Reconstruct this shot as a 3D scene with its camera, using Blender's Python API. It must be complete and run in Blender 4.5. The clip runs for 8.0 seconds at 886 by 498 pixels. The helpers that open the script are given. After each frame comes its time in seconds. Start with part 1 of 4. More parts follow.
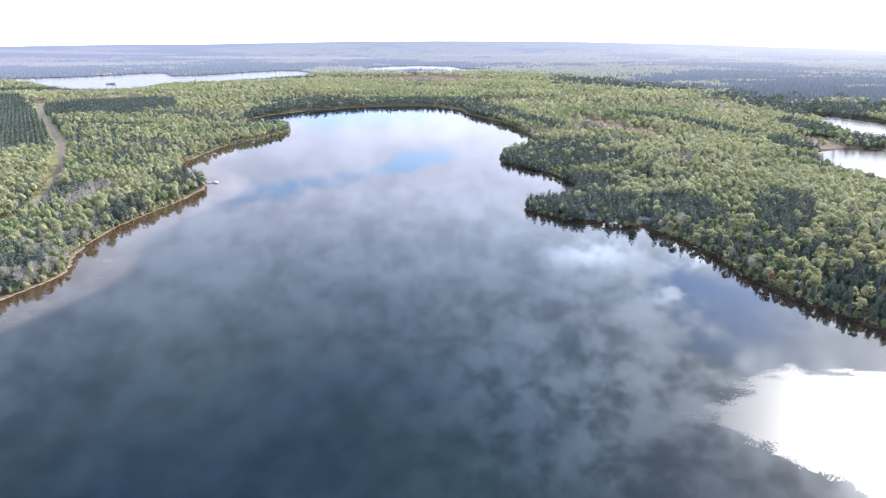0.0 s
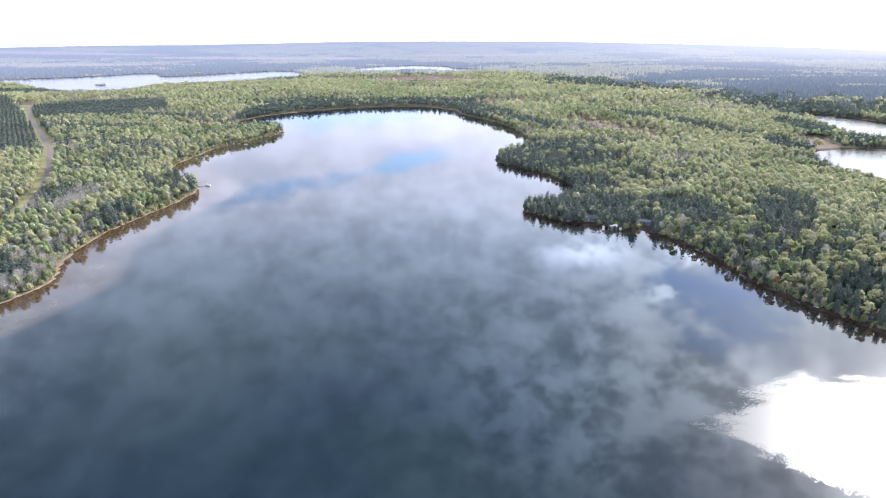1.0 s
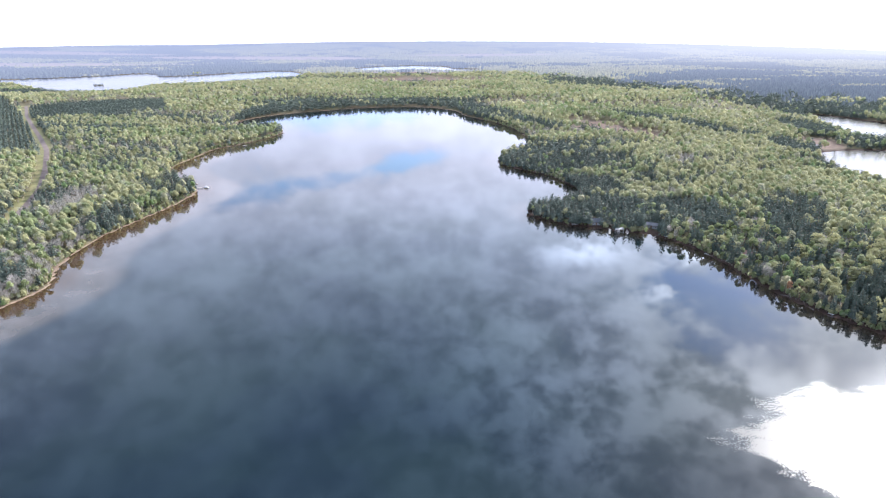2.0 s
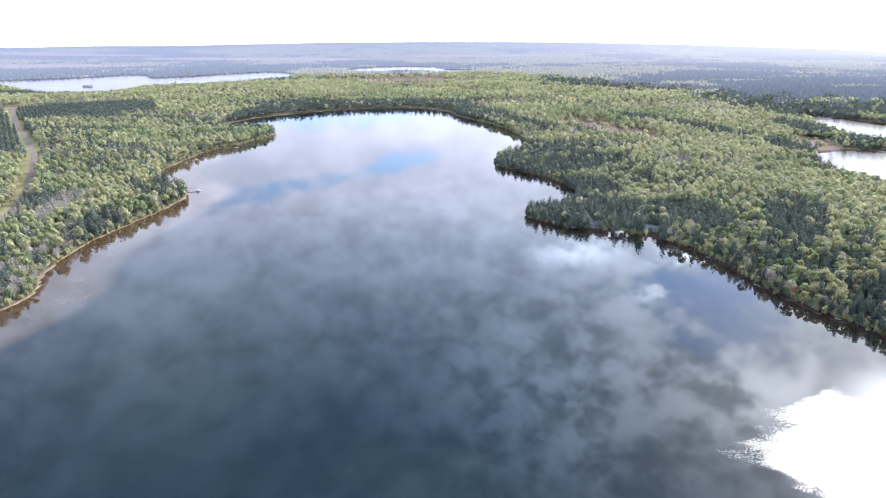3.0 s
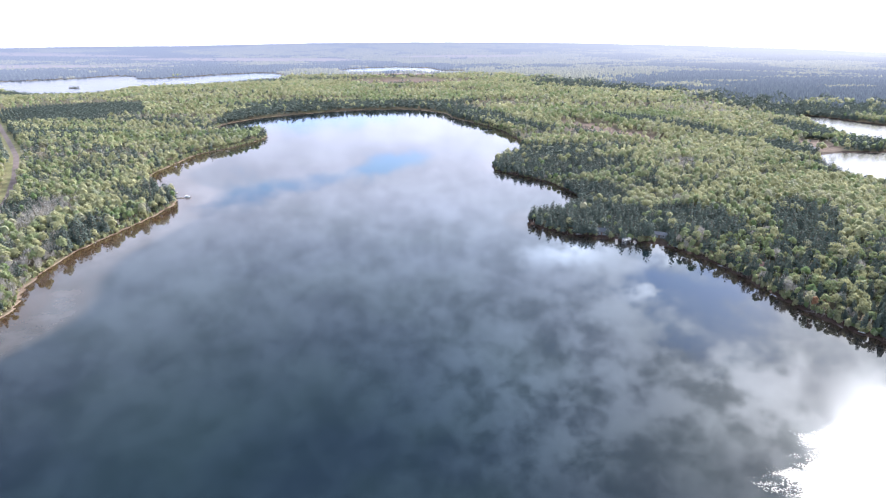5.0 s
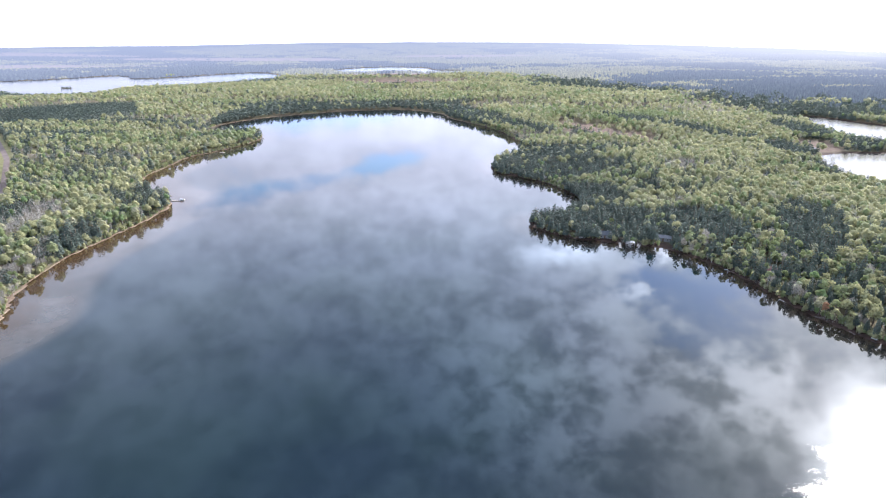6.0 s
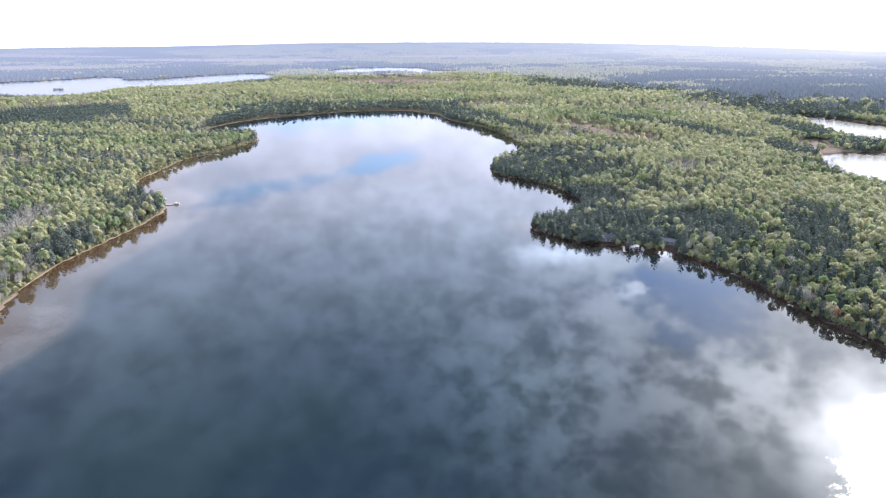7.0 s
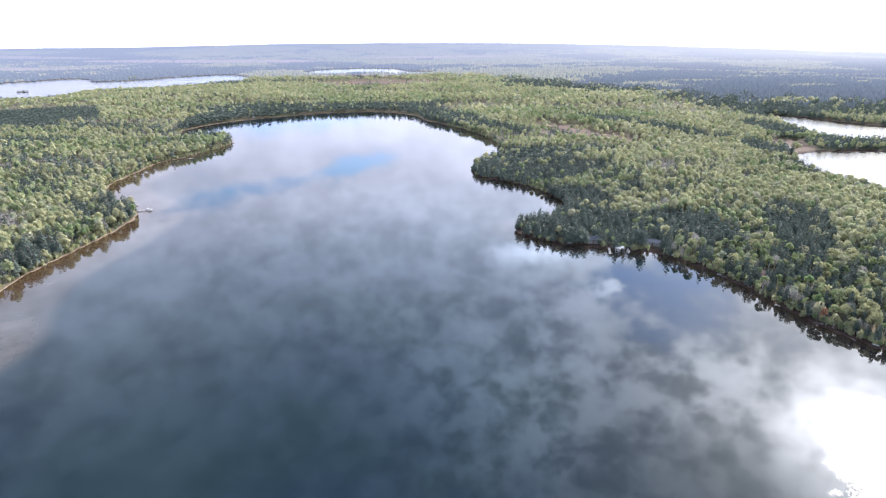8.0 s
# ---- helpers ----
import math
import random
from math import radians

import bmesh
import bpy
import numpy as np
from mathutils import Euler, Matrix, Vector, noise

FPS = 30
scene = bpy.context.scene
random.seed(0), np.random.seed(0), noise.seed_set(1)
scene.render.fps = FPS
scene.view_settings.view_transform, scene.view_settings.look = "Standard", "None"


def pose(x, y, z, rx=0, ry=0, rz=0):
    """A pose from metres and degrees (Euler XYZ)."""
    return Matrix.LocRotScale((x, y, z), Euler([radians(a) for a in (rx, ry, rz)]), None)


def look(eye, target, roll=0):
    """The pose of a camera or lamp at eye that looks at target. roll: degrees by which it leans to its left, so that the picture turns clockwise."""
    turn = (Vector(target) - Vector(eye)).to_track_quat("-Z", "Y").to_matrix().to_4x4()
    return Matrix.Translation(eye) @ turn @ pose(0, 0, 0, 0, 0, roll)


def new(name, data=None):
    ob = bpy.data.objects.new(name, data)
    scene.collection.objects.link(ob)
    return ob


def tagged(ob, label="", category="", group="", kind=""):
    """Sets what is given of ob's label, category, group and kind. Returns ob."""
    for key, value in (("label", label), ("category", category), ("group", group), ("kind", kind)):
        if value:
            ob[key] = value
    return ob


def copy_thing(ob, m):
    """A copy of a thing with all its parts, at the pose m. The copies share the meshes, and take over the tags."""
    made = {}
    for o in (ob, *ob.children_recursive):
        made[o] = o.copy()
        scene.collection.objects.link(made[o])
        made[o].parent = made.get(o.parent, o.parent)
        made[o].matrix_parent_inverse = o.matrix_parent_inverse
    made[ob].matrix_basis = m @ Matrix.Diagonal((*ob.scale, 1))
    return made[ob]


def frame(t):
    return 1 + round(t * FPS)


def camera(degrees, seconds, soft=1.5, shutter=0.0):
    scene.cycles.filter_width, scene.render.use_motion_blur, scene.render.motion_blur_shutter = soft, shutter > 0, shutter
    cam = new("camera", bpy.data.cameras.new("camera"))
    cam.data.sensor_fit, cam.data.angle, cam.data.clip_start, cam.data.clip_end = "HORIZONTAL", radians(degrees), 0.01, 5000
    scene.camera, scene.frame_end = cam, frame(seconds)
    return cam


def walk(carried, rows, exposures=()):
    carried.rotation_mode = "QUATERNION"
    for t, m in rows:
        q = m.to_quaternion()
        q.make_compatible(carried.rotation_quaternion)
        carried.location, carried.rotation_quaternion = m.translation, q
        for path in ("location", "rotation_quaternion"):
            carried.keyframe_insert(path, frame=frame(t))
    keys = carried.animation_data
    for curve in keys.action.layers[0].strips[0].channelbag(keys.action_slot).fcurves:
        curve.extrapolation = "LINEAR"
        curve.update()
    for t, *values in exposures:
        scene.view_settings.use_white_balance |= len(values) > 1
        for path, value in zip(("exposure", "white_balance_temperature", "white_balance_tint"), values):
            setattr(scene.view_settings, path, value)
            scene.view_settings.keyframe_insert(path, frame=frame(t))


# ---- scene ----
cam = camera(76.0, 8.0, 1.2)
PATH = [
    (0, (1.202, -3.239, 125.726), (1.21, -1.367, 125.022), -0.2),
    (0.5, (-0.089, 0.506, 125.553), (-0.064, 2.378, 124.85), -0.3),
    (1, (-1.56, 4.234, 125.703), (-1.529, 6.106, 124.999), -0.3),
    (1.5, (-3.064, 8.078, 125.904), (-3.037, 9.949, 125.199), -0.3),
    (3, (-6.989, 19.663, 125.342), (-6.93, 21.535, 124.64), -0.3),
    (3.5, (-8.601, 23.554, 125.558), (-8.539, 25.425, 124.855), -0.3),
    (4, (-10.009, 27.398, 125.433), (-9.937, 29.269, 124.731), -0.3),
    (4.5, (-11.25, 31.328, 125.398), (-11.172, 33.199, 124.697), -0.3),
    (6, (-15.771, 43.049, 125.613), (-15.666, 44.919, 124.911), -0.3),
    (6.5, (-17.281, 46.936, 125.956), (-17.184, 48.806, 125.253), -0.3),
    (7, (-18.796, 50.538, 125.935), (-18.675, 52.407, 125.233), -0.4),
    (7.5, (-20.421, 54.542, 125.778), (-20.258, 56.407, 125.076), -0.4),
    (8, (-22.108, 58.272, 125.567), (-21.909, 60.135, 124.867), -0.4),
]
walk(cam, [(t, look(eye, target, roll)) for t, eye, target, roll in PATH], [(0.0, 1.19, 6150, 14), (4.5, 1.19, 6150, 14), (8.0, 1.10, 6150, 14)])

# ---- world, sun ----
SUN_AZ, SUN_EL = radians(46.8), radians(31.5)      # azimuth to the right of +y
sun_dir = Vector((math.sin(SUN_AZ) * math.cos(SUN_EL), math.cos(SUN_AZ) * math.cos(SUN_EL), math.sin(SUN_EL)))


class Nodes:
    """Short hand for building node trees."""

    def __init__(self, tree):
        self.t = tree
        tree.nodes.clear()

    def add(self, kind, ins=None, **props):
        n = self.t.nodes.new(kind)
        for k, v in props.items():
            setattr(n, k, v)
        for k, v in (ins or {}).items():
            self.put(n.inputs[k], v)
        return n

    def put(self, socket, v):
        if isinstance(v, bpy.types.NodeSocket):
            self.t.links.new(v, socket)
        elif isinstance(v, bpy.types.Node):
            self.t.links.new(v.outputs[0], socket)
        else:
            socket.default_value = v

    def math(self, op, a, b=0.0, c=0.0, clamp=False):
        return self.add("ShaderNodeMath", {0: a, 1: b, 2: c}, operation=op, use_clamp=clamp).outputs[0]

    def vmath(self, op, a, b=(0, 0, 0)):
        n = self.add("ShaderNodeVectorMath", {0: a, 1: b}, operation=op)
        return n.outputs["Value"] if op in ("DOT_PRODUCT", "LENGTH", "DISTANCE") else n.outputs[0]

    def mix(self, f, a, b, kind="MIX"):
        n = self.add("ShaderNodeMix", data_type="RGBA", blend_type=kind)
        self.put(n.inputs[0], f)
        self.put(n.inputs[6], a)
        self.put(n.inputs[7], b)
        return n.outputs[2]

    def noise(self, vec, scale, detail=4.0, rough=0.55, dist=0.0):
        return self.add("ShaderNodeTexNoise", {"Vector": vec, "Scale": scale, "Detail": detail, "Roughness": rough, "Distortion": dist}).outputs[0]

    def span(self, v, a, b, to0=0.0, to1=1.0):
        return self.add("ShaderNodeMapRange", {0: v, 1: a, 2: b, 3: to0, 4: to1}, interpolation_type="SMOOTHSTEP").outputs[0]


def c4(r, g, b):
    return (r, g, b, 1.0)


world = bpy.data.worlds.new("sky")
scene.world = world
world.use_nodes = True
w = Nodes(world.node_tree)
sky = w.add("ShaderNodeTexSky", sky_type="NISHITA", sun_disc=False, sun_elevation=SUN_EL, sun_rotation=SUN_AZ, altitude=400.0, air_density=1.0, dust_density=0.8, ozone_density=1.0)
way = w.add("ShaderNodeTexCoord").outputs["Generated"]
sep = w.add("ShaderNodeSeparateXYZ", {0: way})
lift = w.math("MAXIMUM", w.math("ADD", sep.outputs[2], 0.25), 0.1)
px, py = w.math("DIVIDE", sep.outputs[0], lift), w.math("DIVIDE", sep.outputs[1], lift)
flat = w.add("ShaderNodeCombineXYZ", {0: px, 1: py, 2: 0.0}).outputs[0]
bearing = w.math("MULTIPLY", w.math("ARCTAN2", sep.outputs[0], sep.outputs[1]), 180 / math.pi)
rise = w.math("MULTIPLY", w.math("ARCSINE", sep.outputs[2]), 180 / math.pi)
billow = w.noise(w.vmath("MULTIPLY", way, (1.0, 1.0, 1.35)), 16.5, 6.0, 0.60, 0.1)
large = w.noise(flat, 2.6, 4.0, 0.5, 0.2)
wisp = w.math("MULTIPLY", w.math("SUBTRACT", w.noise(flat, 6.0, 5.0, 0.6), 0.5), 2.2)


def patch(az, el, turn, long, wide):
    """A soft long patch of the sky, in degrees of bearing and elevation."""
    dx, dy = w.math("SUBTRACT", bearing, az), w.math("SUBTRACT", rise, el)
    c, s = math.cos(radians(turn)), math.sin(radians(turn))
    u = w.math("DIVIDE", w.math("ADD", w.math("MULTIPLY", dx, c), w.math("MULTIPLY", dy, s)), long)
    v = w.math("ADD", w.math("DIVIDE", w.math("SUBTRACT", w.math("MULTIPLY", dy, c), w.math("MULTIPLY", dx, s)), wide), wisp)
    return w.math("EXPONENT", w.math("MULTIPLY", w.math("ADD", w.math("MULTIPLY", u, u), w.math("MULTIPLY", v, v)), -1.0))


def together(*items):
    out = items[0]
    for it in items[1:]:
        out = w.math("ADD", out, it)
    return out


# openings between the clouds, and the whitest heads
gaps = together(w.math("MULTIPLY", patch(-15, 13.9, -7, 9.5, 1.2), 0.85), w.math("MULTIPLY", patch(-2.5, 11.9, -12, 5, 0.8), 0.75), w.math("MULTIPLY", patch(-9, 7.0, 0, 11, 1.3), 1.4), w.math("MULTIPLY", patch(28.5, 24.0, 5, 9, 5.0), 1.2))
puffs = together(patch(24.0, 23.4, -25, 2.4, 0.8), patch(25.8, 19.8, -20, 2.6, 0.8), patch(15.6, 20.5, -8, 4.5, 1.3), w.math("MULTIPLY", patch(17, 35, 0, 13, 8), 0.95), w.math("MULTIPLY", patch(34, 31, 0, 6, 5), 0.8))
deck = w.math("ADD", w.math("MULTIPLY", large, 0.5), w.math("MULTIPLY", billow, 0.5))
cover = w.span(w.math("SUBTRACT", deck, w.math("MULTIPLY", gaps, 0.33)), 0.12, 0.42)
low = w.span(sep.outputs[2], 0.03, 0.09, 1.0, 0.0)
cover = w.math("MAXIMUM", w.math("MAXIMUM", cover, w.span(w.math("MULTIPLY", puffs, w.span(billow, 0.36, 0.60, 0.15, 1.3)), 0.2, 0.75, 0.0, 0.85)), low)
near_sun = w.math("POWER", w.math("MAXIMUM", w.vmath("DOT_PRODUCT", way, tuple(sun_dir)), 0.0), 4.0)
aureole = w.math("ADD", w.math("MULTIPLY", w.math("POWER", w.math("MAXIMUM", w.vmath("DOT_PRODUCT", way, tuple(sun_dir)), 0.0), 90.0), 4.0), w.math("MULTIPLY", w.math("POWER", w.math("MAXIMUM", w.vmath("DOT_PRODUCT", way, tuple(sun_dir)), 0.0), 430.0), 12.0))
high = w.span(sep.outputs[2], 0.30, 0.65)
tone = w.math("MULTIPLY", w.math("ADD", w.span(w.math("ADD", w.math("MULTIPLY", billow, 0.6), w.math("MULTIPLY", large, 0.4)), 0.35, 0.65, w.span(sep.outputs[2], 0.1, 0.50, 0.92, 0.64), w.span(sep.outputs[2], 0.1, 0.40, 1.08, 1.20)), w.math("MULTIPLY", puffs, w.span(billow, 0.35, 0.6, 0.1, 1.0))), w.math("ADD", w.math("ADD", 1.0, w.math("MULTIPLY", near_sun, 1.3)), aureole))
cloud = w.mix(w.span(sep.outputs[2], 0.20, 0.37), c4(0.95, 1.0, 1.20), c4(0.74, 0.88, 1.11))
cloud = w.mix(high, cloud, c4(0.315, 0.485, 0.69))
cloud = w.mix(w.span(sep.outputs[2], 0.70, 0.95), cloud, c4(0.54, 0.58, 0.72))
cloud = w.mix(w.math("MULTIPLY", w.math("POWER", near_sun, 2.8), 1.0, clamp=True), cloud, c4(0.66, 0.67, 0.67))
tone = w.math("MULTIPLY", tone, w.math("MULTIPLY", w.span(sep.outputs[2], 0.07, 0.12, 1.0, 0.8), w.span(sep.outputs[2], 0.19, 0.30, 1.0, 1.25)))
cloud = w.mix(1.0, cloud, w.add("ShaderNodeCombineColor", {0: tone, 1: tone, 2: tone}).outputs[0], "MULTIPLY")
blue = w.mix(1.0, sky.outputs[0], w.mix(w.span(sep.outputs[2], 0.15, 0.21), c4(0.148, 0.148, 0.200), w.mix(w.span(sep.outputs[2], 0.27, 0.35), c4(0.175, 0.180, 0.192), c4(0.140, 0.162, 0.200))), "MULTIPLY")
veil = w.mix(cover, blue, cloud)
w.add("ShaderNodeOutputWorld", {0: w.add("ShaderNodeBackground", {"Color": veil, "Strength": 1.0})})

lamp = bpy.data.lights.new("sun", "SUN")
lamp.energy, lamp.angle, lamp.color = 4.2, radians(0.6), (1.0, 0.95, 0.86)
new("sun", lamp).matrix_world = look(sun_dir * 500, (0, 0, 0))

# ---- materials ----


def material(name):
    m = bpy.data.materials.new(name)
    m.use_nodes = True
    return m, Nodes(m.node_tree)


def finish(n, shader):
    n.add("ShaderNodeOutputMaterial", {0: shader})


def plain(name, colour, rough=0.7, metal=0.0, vary=0.25, scale=3.0, bump=0.0):
    """A painted, timber or metal surface with grain at two scales."""
    m, n = material(name)
    p = n.add("ShaderNodeTexCoord").outputs["Object"]
    a = n.noise(p, scale, 5.0)
    b = n.noise(p, scale * 9, 3.0)
    f = n.math("ADD", n.math("MULTIPLY", a, 0.65), n.math("MULTIPLY", b, 0.35))
    dark = tuple(c * (1 - vary) for c in colour)
    light = tuple(min(1, c * (1 + vary)) for c in colour)
    col = n.mix(n.span(f, 0.35, 0.65), c4(*dark), c4(*light))
    s = n.add("ShaderNodeBsdfPrincipled", {"Base Color": col, "Roughness": rough, "Metallic": metal})
    if bump:
        n.put(s.inputs["Normal"], n.add("ShaderNodeBump", {"Strength": bump, "Height": f, "Distance": 0.02}).outputs[0])
    finish(n, s)
    return m


def leafy(name, dark, light, through_light, joined, odd=None):
    """Foliage: each tree has its own hue between two, each clump its own shade."""
    m, n = material(name)
    if joined:
        each = n.add("ShaderNodeAttribute", attribute_name="tint").outputs["Fac"]
    else:
        each = n.add("ShaderNodeObjectInfo").outputs["Random"]
    geo = n.add("ShaderNodeNewGeometry")
    clump = geo.outputs["Random Per Island"]
    stand = n.noise(geo.outputs["Position"], 0.012, 3.0)
    f = n.math("ADD", n.math("MULTIPLY", each, 0.6), n.math("MULTIPLY", n.span(stand, 0.35, 0.65), 0.4))
    col = n.mix(f, c4(*dark), c4(*light))
    if odd:
        # some trees still in bronze bud, some already a fuller green
        other = n.math("FRACT", n.math("MULTIPLY", each, 17.3))
        col = n.mix(n.span(other, 0.82, 1.0, 0.0, 0.85), col, c4(*odd[0]))
        col = n.mix(n.span(other, 0.2, 0.0, 0.0, 0.85), col, c4(*odd[1]))
    shade = n.span(clump, 0.0, 1.0, 0.88, 1.08)
    col = n.mix(1.0, col, n.add("ShaderNodeCombineColor", {0: shade, 1: shade, 2: shade}).outputs[0], "MULTIPLY")
    a = n.add("ShaderNodeBsdfPrincipled", {"Base Color": col, "Roughness": 0.75, "Specular IOR Level": 0.12, "Sheen Weight": 0.1, "Sheen Roughness": 0.6})
    b = n.add("ShaderNodeBsdfTranslucent", {"Color": col})
    finish(n, n.add("ShaderNodeMixShader", {0: through_light, 1: a, 2: b}))
    return m


LEAF = {
    "oak": ((0.248, 0.246, 0.128), (0.440, 0.424, 0.230), 0.48),
    "aspen": ((0.190, 0.225, 0.105), (0.375, 0.41, 0.205), 0.48),
    "pine": ((0.054, 0.072, 0.058), (0.104, 0.126, 0.099), 0.28),
    "bare": ((0.265, 0.240, 0.215), (0.43, 0.395, 0.35), 0.25),
    "maple": ((0.30, 0.12, 0.08), (0.36, 0.22, 0.12), 0.35),
}
ODD = {"oak": ((0.36, 0.345, 0.24), (0.21, 0.255, 0.125)), "aspen": ((0.40, 0.41, 0.29), (0.18, 0.26, 0.11))}
LEAVES = {k: (leafy(k + "_leaves", *v, False, ODD.get(k)), leafy(k + "_woods_leaves", *v, True, ODD.get(k))) for k, v in LEAF.items()}
BARK = {
    "oak": plain("oak_bark", (0.13, 0.11, 0.09), 0.9),
    "aspen": plain("pale_bark", (0.42, 0.40, 0.35), 0.85),
    "pine": plain("pine_bark", (0.16, 0.10, 0.075), 0.9),
    "bare": plain("grey_bark", (0.26, 0.24, 0.22), 0.9),
    "maple": plain("maple_bark", (0.18, 0.15, 0.13), 0.9),
}


def ground_material():
    m, n = material("forest_floor_and_lake_bed")
    geo = n.add("ShaderNodeNewGeometry")
    p = geo.outputs["Position"]
    z = n.add("ShaderNodeSeparateXYZ", {0: p}).outputs[2]
    fine, mid, wide = n.noise(p, 0.9, 5.0), n.noise(p, 0.12, 4.0), n.noise(p, 0.015, 3.0)
    f = n.math("ADD", n.math("MULTIPLY", fine, 0.5), n.math("MULTIPLY", mid, 0.5))
    litter = n.mix(n.span(f, 0.35, 0.65), c4(0.080, 0.064, 0.043), c4(0.155, 0.127, 0.080))
    litter = n.mix(n.span(wide, 0.4, 0.65), litter, c4(0.100, 0.098, 0.050))
    bog = n.mix(n.span(f, 0.35, 0.65), c4(0.090, 0.058, 0.045), c4(0.155, 0.110, 0.085))
    col = n.mix(n.add("ShaderNodeAttribute", attribute_name="bog").outputs["Fac"], litter, bog)
    meadow = n.mix(n.span(f, 0.35, 0.65), c4(0.15, 0.15, 0.065), c4(0.28, 0.26, 0.13))
    col = n.mix(n.add("ShaderNodeAttribute", attribute_name="grassy").outputs["Fac"], col, meadow)
    sand = n.mix(n.span(f, 0.3, 0.7), c4(0.17, 0.115, 0.080), c4(0.38, 0.295, 0.225))
    mud = n.mix(n.span(f, 0.3, 0.7), c4(0.030, 0.018, 0.014), c4(0.062, 0.041, 0.033))
    sand = n.mix(n.add("ShaderNodeAttribute", attribute_name="sandy").outputs["Fac"], mud, sand)
    rim = n.math("ADD", z, n.math("MULTIPLY", n.math("SUBTRACT", mid, 0.5), 0.3))
    bank = n.math("MULTIPLY", n.math("SUBTRACT", 1.0, n.add("ShaderNodeAttribute", attribute_name="sandy").outputs["Fac"]), 0.5)
    col = n.mix(n.span(n.math("SUBTRACT", rim, bank), 0.0, 0.14), sand, col)
    # bed: rusty sand in the shallows, then olive weed, then silt darkened for light lost with depth
    sandy = n.add("ShaderNodeAttribute", attribute_name="sandy").outputs["Fac"]
    rust = n.mix(n.span(f, 0.3, 0.7), c4(0.20, 0.075, 0.028), c4(0.36, 0.16, 0.065))
    rust = n.mix(sandy, c4(0.085, 0.045, 0.030), rust)
    weed = n.mix(n.span(mid, 0.3, 0.7), c4(0.13, 0.10, 0.045), c4(0.22, 0.15, 0.08))
    deep = n.math("ADD", z, n.math("MULTIPLY", n.math("SUBTRACT", mid, 0.5), 0.8))
    bed = n.mix(n.span(deep, -1.3, -0.5), weed, rust)
    bed = n.mix(n.span(deep, -4.0, -1.6), c4(0.012, 0.030, 0.036), bed)
    col = n.mix(n.span(z, -0.12, 0.03), bed, col)
    s = n.add("ShaderNodeBsdfPrincipled", {"Base Color": col, "Roughness": 0.95, "Specular IOR Level": 0.1})
    n.put(s.inputs["Normal"], n.add("ShaderNodeBump", {"Strength": 0.5, "Height": f, "Distance": 0.4}).outputs[0])
    finish(n, s)
    return m


def water_material():
    """Clear lake water; a light breeze ruffles one stretch of it."""
    m, n = material("lake_water")
    geo = n.add("ShaderNodeNewGeometry")
    p = geo.outputs["Position"]
    s = n.add("ShaderNodeSeparateXYZ", {0: p})
    x, y = s.outputs[0], s.outputs[1]
    wob = n.math("MULTIPLY", n.math("SUBTRACT", n.noise(n.vmath("MULTIPLY", p, (0.05, 0.10, 1.0)), 1.0, 3.0, 0.6), 0.5), 34.0)
    a = n.math("SUBTRACT", n.math("ADD", x, y), 256.0)
    b = n.math("SUBTRACT", n.math("MULTIPLY_ADD", x, 0.6, 109.0), y)
    c = n.math("SUBTRACT", n.math("MULTIPLY_ADD", x, -0.2, 221.0), y)
    edge = n.math("ADD", n.math("MINIMUM", n.math("MINIMUM", a, b), c), wob)
    speck = n.math("MULTIPLY", n.math("SUBTRACT", n.noise(p, 1.7, 2.0, 0.7), 0.5), 26.0)
    breeze = n.span(n.math("ADD", edge, speck), -1.0, 1.0)
    ripple = n.noise(n.vmath("MULTIPLY", p, (0.8, 1.3, 1.0)), 1.4, 3.0)
    bump = n.add("ShaderNodeBump", {"Strength": n.math("MULTIPLY", breeze, 0.3), "Height": ripple, "Distance": 0.05}).outputs[0]
    light_air = n.span(n.math("ADD", n.math("MINIMUM", n.math("SUBTRACT", x, 118.0), n.math("SUBTRACT", 222.0, y)), wob), -6.0, 20.0)
    gloss = n.math("MAXIMUM", n.math("MAXIMUM", n.math("MULTIPLY_ADD", light_air, 0.05, n.span(y, 650.0, 1100.0, 0.022, 0.075)), n.math("MULTIPLY", n.math("MAXIMUM", n.span(x, 330.0, 380.0), n.span(y, 1250.0, 1400.0)), 0.22)), n.math("MULTIPLY", breeze, 0.37))
    # colour of the water body: rusty over shallow sand, olive over weed, dark green-blue where deep
    depth = n.add("ShaderNodeAttribute", attribute_name="depth").outputs["Fac"]
    sandy = n.add("ShaderNodeAttribute", attribute_name="sandy").outputs["Fac"]
    mid = n.noise(p, 0.10, 4.0)
    fine = n.noise(p, 0.7, 4.0)
    rust = n.mix(n.span(fine, 0.3, 0.7), c4(0.036, 0.022, 0.011), c4(0.072, 0.042, 0.021))
    rust = n.mix(sandy, c4(0.024, 0.016, 0.013), rust)
    weed = n.mix(n.span(mid, 0.3, 0.7), c4(0.048, 0.040, 0.031), c4(0.080, 0.063, 0.053))
    weed = n.mix(sandy, c4(0.014, 0.013, 0.011), weed)
    down = n.math("ADD", depth, n.math("MULTIPLY", n.math("SUBTRACT", mid, 0.5), 0.5))
    body = n.mix(n.span(down, 0.25, 0.8), rust, weed)
    silt = n.mix(n.span(n.noise(p, 0.012, 4.0), 0.35, 0.65), c4(0.003, 0.007, 0.012), c4(0.005, 0.011, 0.012))
    body = n.mix(n.span(down, 0.8, 2.2), body, silt)
    finish(n, n.add("ShaderNodeBsdfPrincipled", {"Base Color": body, "Roughness": gloss, "IOR": 1.333, "Normal": bump}))
    return m


